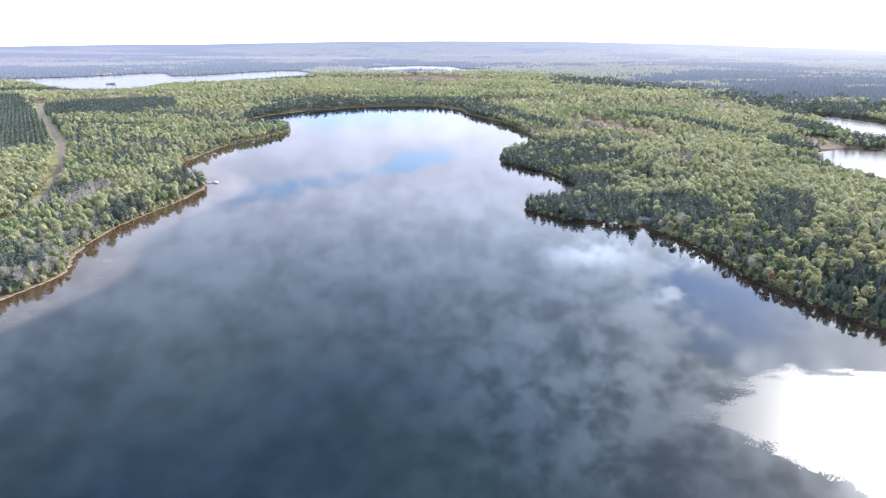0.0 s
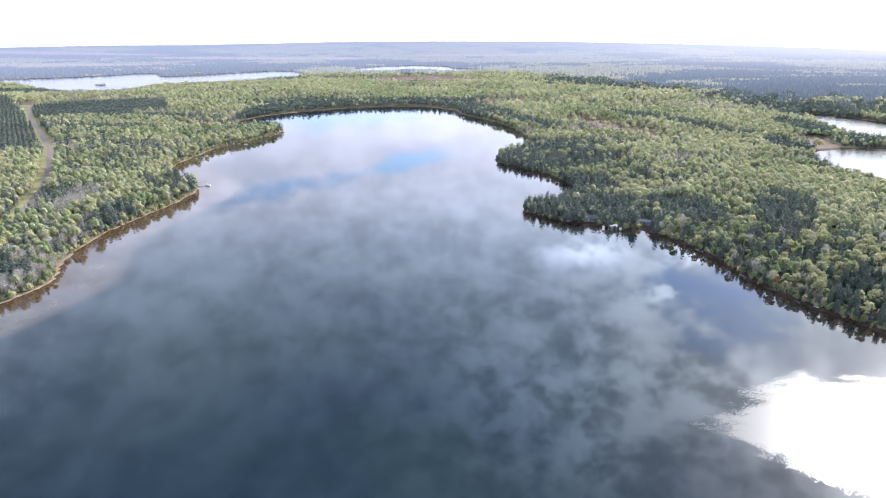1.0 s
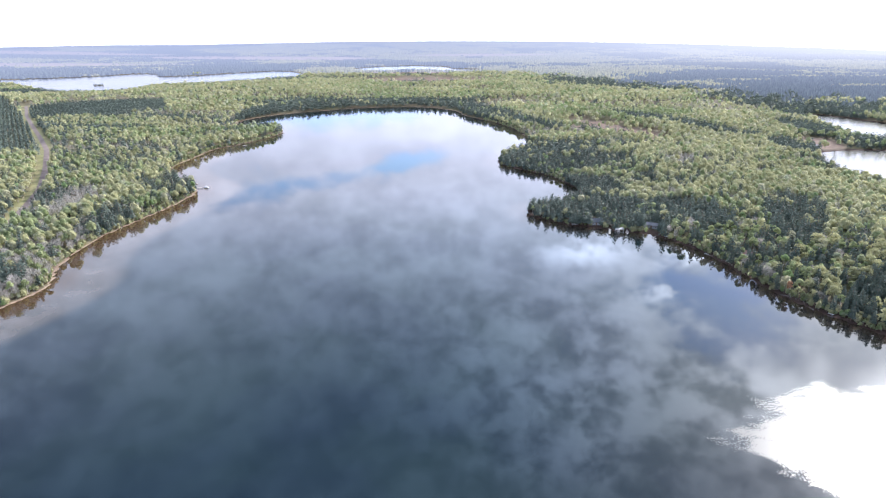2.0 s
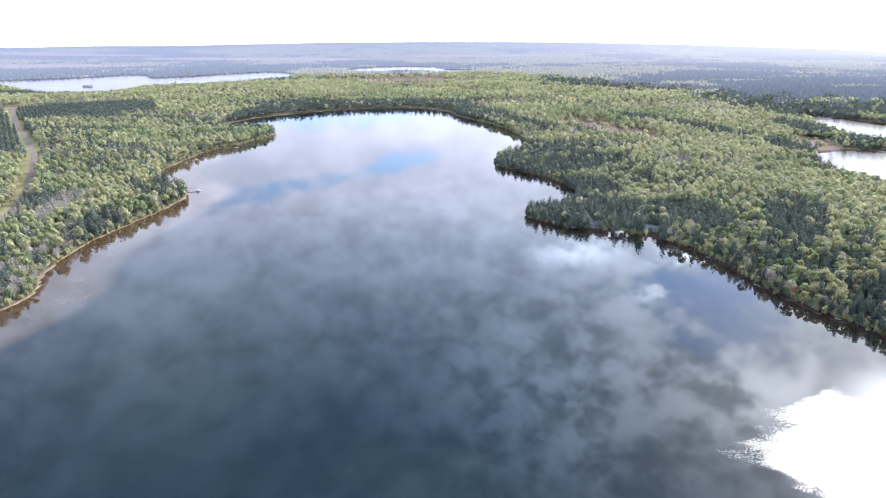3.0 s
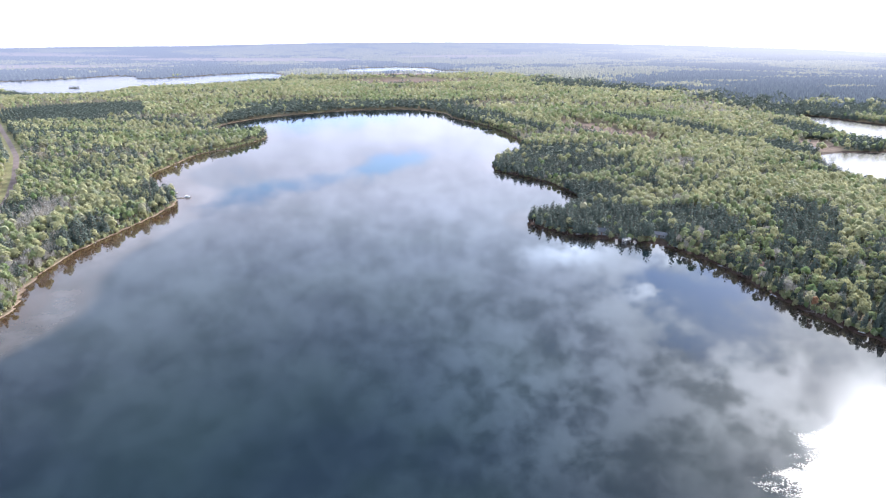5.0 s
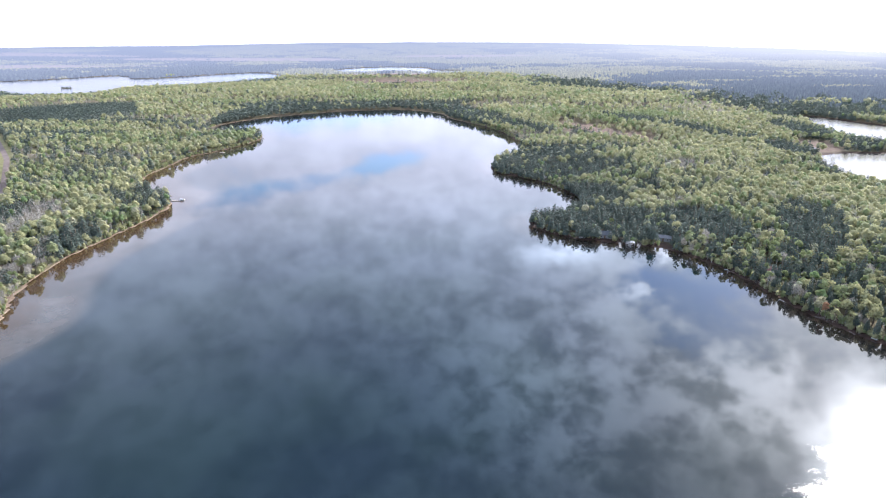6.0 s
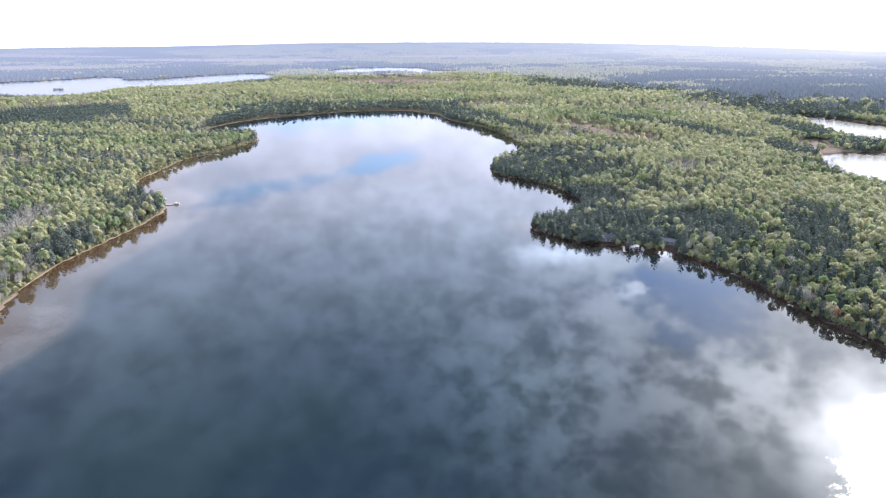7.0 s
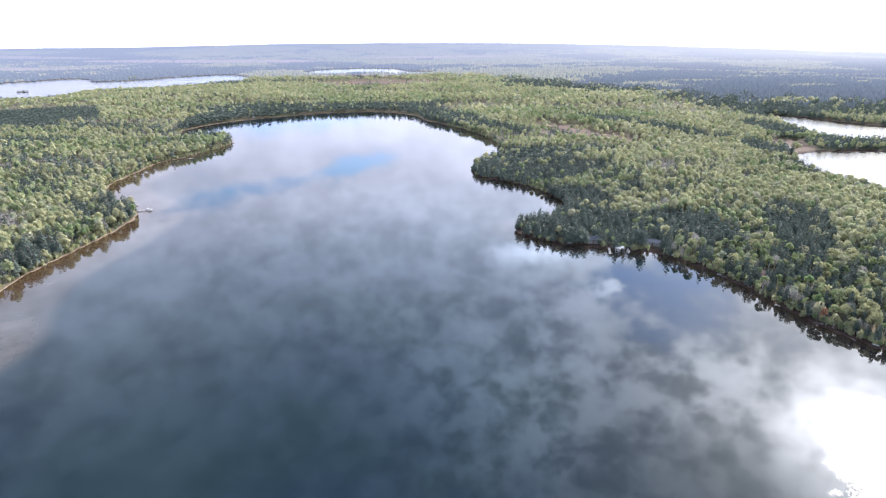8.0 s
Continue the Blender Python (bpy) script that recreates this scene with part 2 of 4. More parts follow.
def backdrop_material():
    """Distant land of pine, leaf and heath, with haze painted over it as a blue glow."""
    m, n = material("distance_painted_haze")
    p = n.add("ShaderNodeNewGeometry").outputs["Position"]
    sp = n.add("ShaderNodeSeparateXYZ", {0: p})
    leaf = n.add("ShaderNodeAttribute", attribute_name="leaf").outputs["Fac"]
    heath = n.add("ShaderNodeAttribute", attribute_name="heath").outputs["Fac"]
    each = n.add("ShaderNodeAttribute", attribute_name="tint").outputs["Fac"]
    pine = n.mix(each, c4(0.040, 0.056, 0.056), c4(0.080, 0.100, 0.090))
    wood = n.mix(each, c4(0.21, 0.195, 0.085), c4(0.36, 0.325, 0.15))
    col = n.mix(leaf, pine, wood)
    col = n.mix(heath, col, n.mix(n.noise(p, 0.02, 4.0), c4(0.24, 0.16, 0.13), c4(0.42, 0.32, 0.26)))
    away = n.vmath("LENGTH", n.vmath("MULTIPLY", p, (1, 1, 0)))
    # share of painted haze grows with distance, mixed in below as emission
    haze_share = n.math("SUBTRACT", 1.0, n.math("EXPONENT", n.math("DIVIDE", n.math("SUBTRACT", 750.0, away), 1950.0)))
    # the haze colour is whitened on the sun's side
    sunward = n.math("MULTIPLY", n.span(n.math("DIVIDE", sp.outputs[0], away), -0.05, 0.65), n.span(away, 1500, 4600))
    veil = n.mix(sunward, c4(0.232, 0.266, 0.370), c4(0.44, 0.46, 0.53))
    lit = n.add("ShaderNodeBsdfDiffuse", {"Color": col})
    finish(n, n.add("ShaderNodeMixShader", {0: haze_share, 1: lit, 2: n.add("ShaderNodeEmission", {"Color": veil, "Strength": 1.0})}))
    return m


GROUND, WATER, BACKDROP = ground_material(), water_material(), backdrop_material()

# ---- plan ----
rng = np.random.default_rng(7)


def vnoise(x, y, size, seed):
    """Smooth value noise in 0..1, for the lie of the land and the mix of the woods."""
    x, y = np.asarray(x, float) / size + 513.2, np.asarray(y, float) / size + 271.7
    i, j = np.floor(x).astype(np.int64), np.floor(y).astype(np.int64)
    fx, fy = x - i, y - j
    fx, fy = fx * fx * (3 - 2 * fx), fy * fy * (3 - 2 * fy)

    def h(a, b):
        v = (a * 374761393 + b * 668265263 + seed * 974711) & 0x7FFFFFFF
        v = ((v ^ (v >> 13)) * 1274126177) & 0x7FFFFFFF
        return ((v ^ (v >> 16)) & 0xFFFF) / 65535.0

    return (h(i, j) * (1 - fx) + h(i + 1, j) * fx) * (1 - fy) + (h(i, j + 1) * (1 - fx) + h(i + 1, j + 1) * fx) * fy


def rounded(points, steps=5):
    """A closed smooth line through the corner points of a plan."""
    p = np.array(points, float)
    a, b, c, d = np.roll(p, 1, 0), p, np.roll(p, -1, 0), np.roll(p, -2, 0)
    out = []
    for k in range(steps):
        t = k / steps
        out.append(0.5 * (2 * b + (c - a) * t + (2 * a - 5 * b + 4 * c - d) * t * t + (3 * b - a - 3 * c + d) * t ** 3))
    return np.stack(out, 1).reshape(-1, 2)


def inside(line, x, y):
    """Signed distance to a closed line, positive inside."""
    x, y = np.asarray(x, float), np.asarray(y, float)
    best, odd = np.full(x.shape, 1e12), np.zeros(x.shape, bool)
    for (ax, ay), (bx, by) in zip(line, np.roll(line, -1, 0)):
        ux, uy = bx - ax, by - ay
        t = np.clip(((x - ax) * ux + (y - ay) * uy) / (ux * ux + uy * uy + 1e-9), 0, 1)
        best = np.minimum(best, (x - ax - t * ux) ** 2 + (y - ay - t * uy) ** 2)
        if uy:
            odd ^= ((ay > y) != (by > y)) & (x < ax + (y - ay) / uy * ux)
    return np.where(odd, 1, -1) * np.sqrt(best)


LAKE = rounded([
    (235, 150), (201, 222), (182, 255), (174, 275), (169, 300), (164, 328), (154, 352), (140, 371), (124, 376), (107, 386), (92, 391), (78, 403), (69, 418), (73, 436), (96, 446),
    (116, 466), (122, 490), (116, 513), (108, 538), (86, 566), (67, 596), (74, 640), (108, 690), (123, 745), (118, 785), (107, 848), (78, 928), (50, 985), (38, 1045), (-18, 1103),
    (-90, 1108), (-150, 1092), (-222, 1047), (-275, 1003), (-308, 930), (-300, 868), (-232, 852), (-216, 826), (-217, 785), (-241, 728), (-263, 696), (-269, 645), (-271, 585),
    (-240, 530), (-212, 500), (-210, 463), (-220, 415), (-229, 370), (-224, 322), (-214, 292), (-228, 250), (-275, 130), (-250, -300), (-30, -480), (220, -330), (262, 0)])
LAKES = [
    LAKE,
    rounded([(-1520, 1900), (-1330, 1800), (-1140, 1640), (-925, 1440), (-780, 1395), (-735, 1470), (-725, 1610), (-612, 1695), (-515, 1815), (-440, 2010), (-500, 2230), (-600, 2330), (-720, 2230), (-850, 2060), (-940, 2060), (-990, 2170), (-1080, 2190), (-1180, 2050), (-1270, 1980), (-1380, 1930)]),
    rounded([(-330, 2400), (-250, 2600), (-60, 2680), (60, 2560), (90, 2420), (200, 2350), (165, 2230), (60, 2200), (-20, 2270), (-120, 2250), (-230, 2230)]),
    rounded([(574, 872), (592, 930), (632, 955), (655, 902), (672, 850), (698, 814), (790, 800), (790, 700), (640, 698), (562, 700), (536, 722), (550, 805)]),
    rounded([(406, 612), (418, 632), (450, 647), (480, 652), (540, 644), (640, 620), (640, 470), (480, 420), (395, 455), (382, 530)]),
]
LAKE_BOX = [(line.min(0) - 12, line.max(0) + 12) for line in LAKES]

ROAD = np.array([(-760, 1110), (-660, 960), (-573, 841), (-504, 748), (-439, 659), (-385, 570), (-338, 487), (-318, 440), (-300, 390), (-300, 350), (-340, 290)], float)


def near_line(line, x, y):
    best = np.full(np.shape(x), 1e12)
    for (ax, ay), (bx, by) in zip(line[:-1], line[1:]):
        ux, uy = bx - ax, by - ay
        t = np.clip(((x - ax) * ux + (y - ay) * uy) / (ux * ux + uy * uy), 0, 1)
        best = np.minimum(best, (x - ax - t * ux) ** 2 + (y - ay - t * uy) ** 2)
    return np.sqrt(best)


def shore(x, y):
    """Distance to the nearest lake's edge, positive in the water."""
    d = np.full(np.shape(x), -1e9)
    for line, (lo, hi) in zip(LAKES, LAKE_BOX):
        near = (x > lo[0] - 400) & (x < hi[0] + 400) & (y > lo[1] - 400) & (y < hi[1] + 400)
        if near.any():
            v = inside(line, x[near], y[near])
            d[near] = np.maximum(d[near], v)
    return d


def bogs(x, y):
    """Open brown bog and cut-over land, 0 to 1."""
    out = np.zeros(np.shape(x))
    for cx, cy, rx, ry, turn in ((240, 806, 118, 38, -67.6), (467, 694, 26, 44, -12), (-30, 1720, 190, 130, 0), (-1500, 2900, 700, 130, 10), (-700, 2900, 420, 90, 0), (150, 1330, 80, 30, 0), (-70, 2130, 340, 170, 0)):
        c, s = math.cos(radians(turn)), math.sin(radians(turn))
        u, v = ((x - cx) * c + (y - cy) * s) / rx, ((y - cy) * c - (x - cx) * s) / ry
        out = np.maximum(out, np.clip(1.6 - np.hypot(u, v) - 0.7 * vnoise(x, y, 40, 3), 0, 1))
    return np.clip(out * 2.5, 0, 1)


def height(x, y, d=None):
    x, y = np.asarray(x, float), np.asarray(y, float)
    d = shore(x, y) if d is None else d
    land = np.clip(-d, 0, 260)
    hills = (3.5 * vnoise(x, y, 170, 1) + 3.5 * vnoise(x, y, 420, 2)) * np.interp(y, (1200, 1500), (1.0, 0.45))
    z = np.minimum(np.where(x > 0, 0.9, 0.5) * land, 0.42 + 0.013 * land) + hills * np.clip((land - 6) / 160, 0, 1)
    r, az = np.hypot(x, y - 30), np.degrees(np.arctan2(x, y - 30))
    crest = np.interp(az, (-40, -30, -22, -10, 3, 14, 24, 32, 39, 50), (60, 66, 66, 75, 77, 68, 51, 31, 12, 6))
    z = z + np.clip((r - 3150) / 1500, 0, 1) ** 1.2 * crest * (0.96 + 0.08 * vnoise(x, y, 500, 4))
    steep = np.where(x > 0, 0.085, 0.055) + 0.03 * vnoise(x, y, 60, 5)
    shelf = np.where((x < 0) & (y < 700), np.minimum(d * 0.035, 1.3) + np.maximum(d - 34, 0) * 0.1, d * steep)
    return np.where(d > 0, -np.minimum(0.03 + shelf, 9), z)


# ---- mesh helpers ----


def mesh_of(name, verts, quads=None, tris=None, mats=(), quad_mat=None, tri_mat=None, smooth=False, tint=None):
    """One mesh out of arrays."""
    quads = np.zeros((0, 4), np.int32) if quads is None else np.asarray(quads, np.int32)
    tris = np.zeros((0, 3), np.int32) if tris is None else np.asarray(tris, np.int32)
    me = bpy.data.meshes.new(name)
    me.vertices.add(len(verts))
    me.vertices.foreach_set("co", np.asarray(verts, np.float32).ravel())
    me.loops.add(quads.size + tris.size)
    me.loops.foreach_set("vertex_index", np.concatenate([quads.ravel(), tris.ravel()]).astype(np.int32))
    me.polygons.add(len(quads) + len(tris))
    start = np.concatenate([np.arange(len(quads)) * 4, quads.size + np.arange(len(tris)) * 3])
    me.polygons.foreach_set("loop_start", start.astype(np.int32))
    for m in mats:
        me.materials.append(m)
    if quad_mat is not None or tri_mat is not None:
        qm = np.zeros(len(quads), np.int32) if quad_mat is None else quad_mat
        tm = np.zeros(len(tris), np.int32) if tri_mat is None else tri_mat
        me.polygons.foreach_set("material_index", np.concatenate([qm, tm]).astype(np.int32))
    if smooth:
        me.polygons.foreach_set("use_smooth", np.ones(len(quads) + len(tris), bool))
    if tint is not None:
        me.attributes.new("tint", "FLOAT", "POINT").data.foreach_set("value", np.asarray(tint, np.float32))
    me.update(calc_edges=True)
    return me


def part(name, bm, mat, parent, label=""):
    """Links a bmesh as one mesh object under a thing or a part."""
    me = bpy.data.meshes.new(name)
    bm.to_mesh(me)
    bm.free()
    me.materials.append(mat)
    ob = new(name, me)
    ob.parent = parent
    return tagged(ob, label) if label else ob


def slab(x0, x1, y0, y1, z0, z1, bevel=0.0):
    bm = bmesh.new()
    bmesh.ops.create_cube(bm, size=1.0, matrix=Matrix.Translation(((x0 + x1) / 2, (y0 + y1) / 2, (z0 + z1) / 2)) @ Matrix.Diagonal((x1 - x0, y1 - y0, z1 - z0, 1)))
    if bevel:
        bmesh.ops.bevel(bm, geom=bm.edges[:], offset=bevel, segments=1, affect="EDGES")
    return bm


def post(x, y, z0, z1, r, sides=8):
    bm = bmesh.new()
    bmesh.ops.create_cone(bm, cap_ends=True, segments=sides, radius1=r, radius2=r * 0.95, depth=z1 - z0, matrix=Matrix.Translation((x, y, (z0 + z1) / 2)))
    return bm


# ---- ground and water ----


def stretch(spans):
    out = []
    for a, b, s in spans:
        out.append(np.arange(a, b, s))
    return np.concatenate(out + [np.array([spans[-1][1]], float)])


gx = stretch([(-4800, -1600, 100), (-1600, -700, 30), (-700, -320, 12), (-320, 220, 3), (220, 700, 13), (700, 1600, 45), (1600, 4800, 100)])
gy = stretch([(-2400, -500, 100), (-500, 150, 20), (150, 660, 3), (660, 1160, 8), (1160, 1500, 20), (1500, 3000, 25), (3000, 4700, 70)])
GX, GY = np.meshgrid(gx, gy)
vx, vy = GX.ravel(), GY.ravel()
vx = vx + rng.uniform(-0.4, 0.4, vx.shape)
vd = shore(vx, vy)
vz = height(vx, vy, vd)
vz = vz - 7 * np.clip((np.hypot(vx, vy - 30) - 2750) / 150, 0, 1) - 60 * np.clip((np.hypot(vx, vy - 30) - 4600) / 300, 0, 1)
nx = len(gx)
ii = (np.arange(len(gy) - 1)[:, None] * nx + np.arange(nx - 1)[None, :]).ravel()
ground_me = mesh_of("ground", np.stack([vx, vy, vz], 1), np.stack([ii, ii + 1, ii + nx + 1, ii + nx], 1), mats=[GROUND], smooth=True)
ground_me.attributes.new("bog", "FLOAT", "POINT").data.foreach_set("value", bogs(vx, vy).astype(np.float32))
road_d = near_line(ROAD, vx, vy)
ground_me.attributes.new("grassy", "FLOAT", "POINT").data.foreach_set("value", np.clip(1.5 - road_d / 7, 0, 1).astype(np.float32))
sandy = np.where(vy > 1250, 0.6, 1.0) * np.where(vx > 300, 0.03, np.where(vx < 0, np.where((vy > 720) & (vy < 940), 0.5, 1.0), np.where(vy > 900, 0.8, 0.03))) * (0.55 + 0.45 * vnoise(vx, vy, 22, 9))
ground_me.attributes.new("sandy", "FLOAT", "POINT").data.foreach_set("value", sandy.astype(np.float32))
tagged(new("ground", ground_me), "forest floor with sandy shores, rusty shallows and lake bed", "ground", kind="structure")

def water_sheet(verts, quads, depth, sandy_part, label):
    me = mesh_of("water", verts, quads, mats=[WATER])
    me.attributes.new("depth", "FLOAT", "POINT").data.foreach_set("value", np.asarray(depth, np.float32))
    me.attributes.new("sandy", "FLOAT", "POINT").data.foreach_set("value", np.asarray(sandy_part, np.float32))
    tagged(new("water", me), label, "lake", kind="structure")


def water_grid(lo, hi, sx, sy, line, label):
    X, Y = np.meshgrid(np.arange(lo[0], hi[0] + sx, sx), np.arange(lo[1], hi[1] + sy, sy))
    wx, wy, c = X.ravel(), Y.ravel(), X.shape[1]
    i = (np.arange(X.shape[0] - 1)[:, None] * c + np.arange(c - 1)[None, :]).ravel()
    d = inside(line, wx, wy)
    reach = 2.2 * max(sx, sy)
    i = i[d[i] > -reach]
    quads = np.stack([i, i + 1, i + c + 1, i + c], 1)
    used, back = np.unique(quads, return_inverse=True)
    wx, wy = wx[used], wy[used]
    soft = np.where(wx < 0, np.interp(wy, (640, 760), (1.0, 0.15)), 0.12) * (0.6 + 0.4 * vnoise(wx, wy, 22, 9))
    water_sheet(np.stack([wx, wy, np.zeros(len(wx))], 1), back.reshape(-1, 4), -height(wx, wy, np.maximum(d[used], 0.01)), soft, label)


water_grid(*LAKE_BOX[0], 4.0, 4.5, LAKES[0], "calm dark lake water mirroring the clouds")
for line, (lo, hi) in zip(LAKES[1:], LAKE_BOX[1:]):
    water_grid(lo, hi, 25.0, 25.0, line, "pale bright water of a distant lake")

# distant land with its painted haze, out to the skyline


def land_edge(az):
    """Where the hazy distance takes over from the near woods, by bearing."""
    az = np.asarray(az, float)
    return np.interp(az, (-90, -15, -9, 4, 12, 20, 30, 90), (2150, 2150, 2050, 2030, 1780, 1430, 1240, 1240)) + 45 * np.sin(az * 1.7) + 30 * np.sin(az * 4.1)


def far_cover(x, y):
    """Share of leafy woods, and of open heath, over the distant land."""
    d, az = np.hypot(x, y - 30), np.degrees(np.arctan2(x, y - 30))
    n = 0.5 * vnoise(x, y * 0.8, 330, 51) + 0.3 * vnoise(x, y, 120, 52) + 0.2 * vnoise(x, y, 45, 53)
    bias = np.interp(az, (-50, -20, -8, 4, 11, 17, 50), (-0.12, -0.12, 0.03, 0.06, -0.02, -0.16, -0.16))
    bias = np.where((az > 12) & (d > 1950), bias + 0.07, bias)
    leaf = np.clip((n + bias - 0.47) * 12 + 0.4, 0, 1)

    def zone(cx, cy, rx, ry, turn=0):
        s, k = math.sin(radians(turn)), math.cos(radians(turn))
        return np.hypot(((x - cx) * k + (y - cy) * s) / rx, ((y - cy) * k - (x - cx) * s) / ry) + 0.6 * (n - 0.5) < 1

    for z in (zone(-860, 2150, 330, 230), zone(-1500, 2250, 420, 90), zone(-1150, 2560, 420, 70)):
        leaf = np.where(z, 0.0, leaf)
    for z in (zone(815, 1557, 75, 30), zone(980, 1333, 70, 26), zone(800, 2135, 190, 60, -8), zone(1420, 2030, 150, 50), zone(1250, 1700, 260, 30), zone(300, 1900, 220, 130), zone(1500, 2700, 400, 60)):
        leaf = np.where(z, 0.95, leaf)
    heath = np.where(zone(-1750, 2760, 760, 130, 6) | zone(-60, 2105, 330, 80) | zone(-900, 3300, 600, 120) | zone(-2300, 3500, 700, 110) | zone(300, 3500, 500, 90), 1.0, 0.0)
    return leaf, heath


az, rr = np.radians(np.linspace(-75, 75, 151)), np.concatenate([np.arange(1155, 4400, 43), np.arange(4400, 4880, 24)])
A, R = np.meshgrid(az, rr)
bx, by = (R * np.sin(A)).ravel(), (R * np.cos(A)).ravel() + 30
EDGE = land_edge(np.degrees(A.ravel()))
bz = height(bx, by) + np.clip((R.ravel() - EDGE) / 150, 0, 1) * 2 - 1
i = (np.arange(len(rr) - 1)[:, None] * 151 + np.arange(150)[None, :]).ravel()
opening = (R.ravel() < EDGE) | (shore(bx, by) > -20)
i = i[~opening[i]]
sheet = np.stack([i, i + 1, i + 152, i + 151], 1)
# the canopy on it: four-sided crowns, pointed for pine and domed for leafy trees
cx_, cy_, cw_ = [], [], []
ring = 1180.0
while ring < 4780:
    gap = 7.6 * (ring / 1300) ** 0.5
    t = np.radians(np.arange(-44, 50, math.degrees(gap / ring)))
    t = t + rng.uniform(-0.45, 0.45, t.shape) * gap / ring
    rad = ring + rng.uniform(-0.5, 0.5, t.shape) * gap * 1.6
    cx_.append(rad * np.sin(t)), cy_.append(rad * np.cos(t) + 30), cw_.append(np.full(t.shape, gap))
    ring += 7.6 * (ring / 1300) ** 1.65
cx_, cy_, cw_ = np.concatenate(cx_), np.concatenate(cy_), np.concatenate(cw_)
leaf_, heath_ = far_cover(cx_, cy_)
keep = (np.hypot(cx_, cy_ - 30) > land_edge(np.degrees(np.arctan2(cx_, cy_ - 30)))) & (shore(cx_, cy_) < -3) & (rng.random(len(cx_)) > heath_ * 0.93) & (rng.random(len(cx_)) > 0.06)
cx_, cy_, cw_, leaf_ = cx_[keep], cy_[keep], cw_[keep], leaf_[keep]
leafy_ = rng.random(len(cx_)) < leaf_
m = len(cx_)
tall = np.where(leafy_, rng.uniform(7.0, 11.0, m), rng.uniform(8.0, 14.0, m)) * np.interp(np.hypot(cx_, cy_ - 30), (1800, 3000, 4300), (1.0, 0.55, 0.2))
wide = cw_ * rng.uniform(0.5, 0.8, m)
tip = np.where(leafy_, 0.5, np.interp(np.hypot(cx_, cy_ - 30), (1300, 2300), (0.16, 0.5)))
cz_ = height(cx_, cy_) + 0.5
turn = rng.uniform(0, 6.28, m)
crowns = []
for level_ in (False, True):
    for q in range(4):
        r_ = wide * rng.uniform(0.8, 1.15, m) * (tip if level_ else 1.0)
        a_ = turn + q * math.pi / 2
        crowns.append(np.stack([cx_ + r_ * np.cos(a_), cy_ + r_ * np.sin(a_), cz_ + tall * (rng.uniform(0.75, 1.0, m) if level_ else 0.0)], 1))
crowns = np.stack(crowns, 1).reshape(-1, 3)
o = (np.arange(m) * 8)[:, None, None] + np.array([(0, 1, 5, 4), (1, 2, 6, 5), (2, 3, 7, 6), (3, 0, 4, 7), (4, 5, 6, 7)])[None] + len(bx)
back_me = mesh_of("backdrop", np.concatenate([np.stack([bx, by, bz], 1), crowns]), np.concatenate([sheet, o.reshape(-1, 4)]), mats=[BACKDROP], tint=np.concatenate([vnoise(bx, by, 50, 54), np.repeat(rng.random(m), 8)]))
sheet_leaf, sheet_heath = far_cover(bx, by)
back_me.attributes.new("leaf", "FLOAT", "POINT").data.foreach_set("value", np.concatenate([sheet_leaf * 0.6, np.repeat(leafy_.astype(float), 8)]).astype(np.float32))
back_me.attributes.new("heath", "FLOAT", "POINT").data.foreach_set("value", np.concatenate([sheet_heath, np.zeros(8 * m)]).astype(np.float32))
tagged(new("backdrop", back_me), "distant wooded land at the skyline with blue haze painted on", "distance", kind="structure")

# the gravel track in the cut
rp = []
seg = np.diff(ROAD, axis=0)
for (ax, ay), (ux, uy) in zip(ROAD[:-1], seg):
    for t in np.arange(0, 1, 8 / math.hypot(ux, uy)):
        rp.append((ax + ux * t, ay + uy * t))
rp = np.array(rp)
for _ in range(6):
    rp[1:-1] = (rp[:-2] + 2 * rp[1:-1] + rp[2:]) / 4
tang = np.gradient(rp, axis=0)
tang /= np.linalg.norm(tang, axis=1)[:, None]
side = np.stack([-tang[:, 1], tang[:, 0]], 1)
cols = [rp + side * o for o in (-2.5, -1.0, 1.0, 2.5)]
rv = np.concatenate([np.column_stack([c, height(c[:, 0], c[:, 1]) + (0.35 if 0 < k < 3 else 0.2)]) for k, c in enumerate(cols)])
n = len(rp)
q = np.concatenate([np.stack([np.arange(n - 1) + k * n, np.arange(n - 1) + (k + 1) * n, np.arange(n - 1) + (k + 1) * n + 1, np.arange(n - 1) + k * n + 1], 1) for k in range(3)])
GRAVEL = plain("gravel", (0.17, 0.125, 0.11), 1.0, 0, 0.25, 0.15)
tagged(new("road", mesh_of("road", rv, q, mats=[GRAVEL], smooth=True)), "unpaved brown gravel track through the woods", "road", kind="structure")

# ---- trees ----


def tube(a, b, r0, r1, sides):
    a, b = np.array(a, float), np.array(b, float)
    d = (b - a) / np.linalg.norm(b - a)
    u = np.cross(d, (0.3, 0.9, 0.1))
    u /= np.linalg.norm(u)
    v = np.cross(d, u)
    t = np.arange(sides) * 2 * math.pi / sides
    ring = np.cos(t)[:, None] * u + np.sin(t)[:, None] * v
    k = np.arange(sides)
    return np.concatenate([a + ring * r0, b + ring * r1]), np.stack([k, (k + 1) % sides, (k + 1) % sides + sides, k + sides], 1)


def joined(pieces):
    vs, fs, o = [], [], 0
    for v, f in pieces:
        vs.append(v)
        fs.append(f + o)
        o += len(v)
    return np.concatenate(vs), np.concatenate(fs)


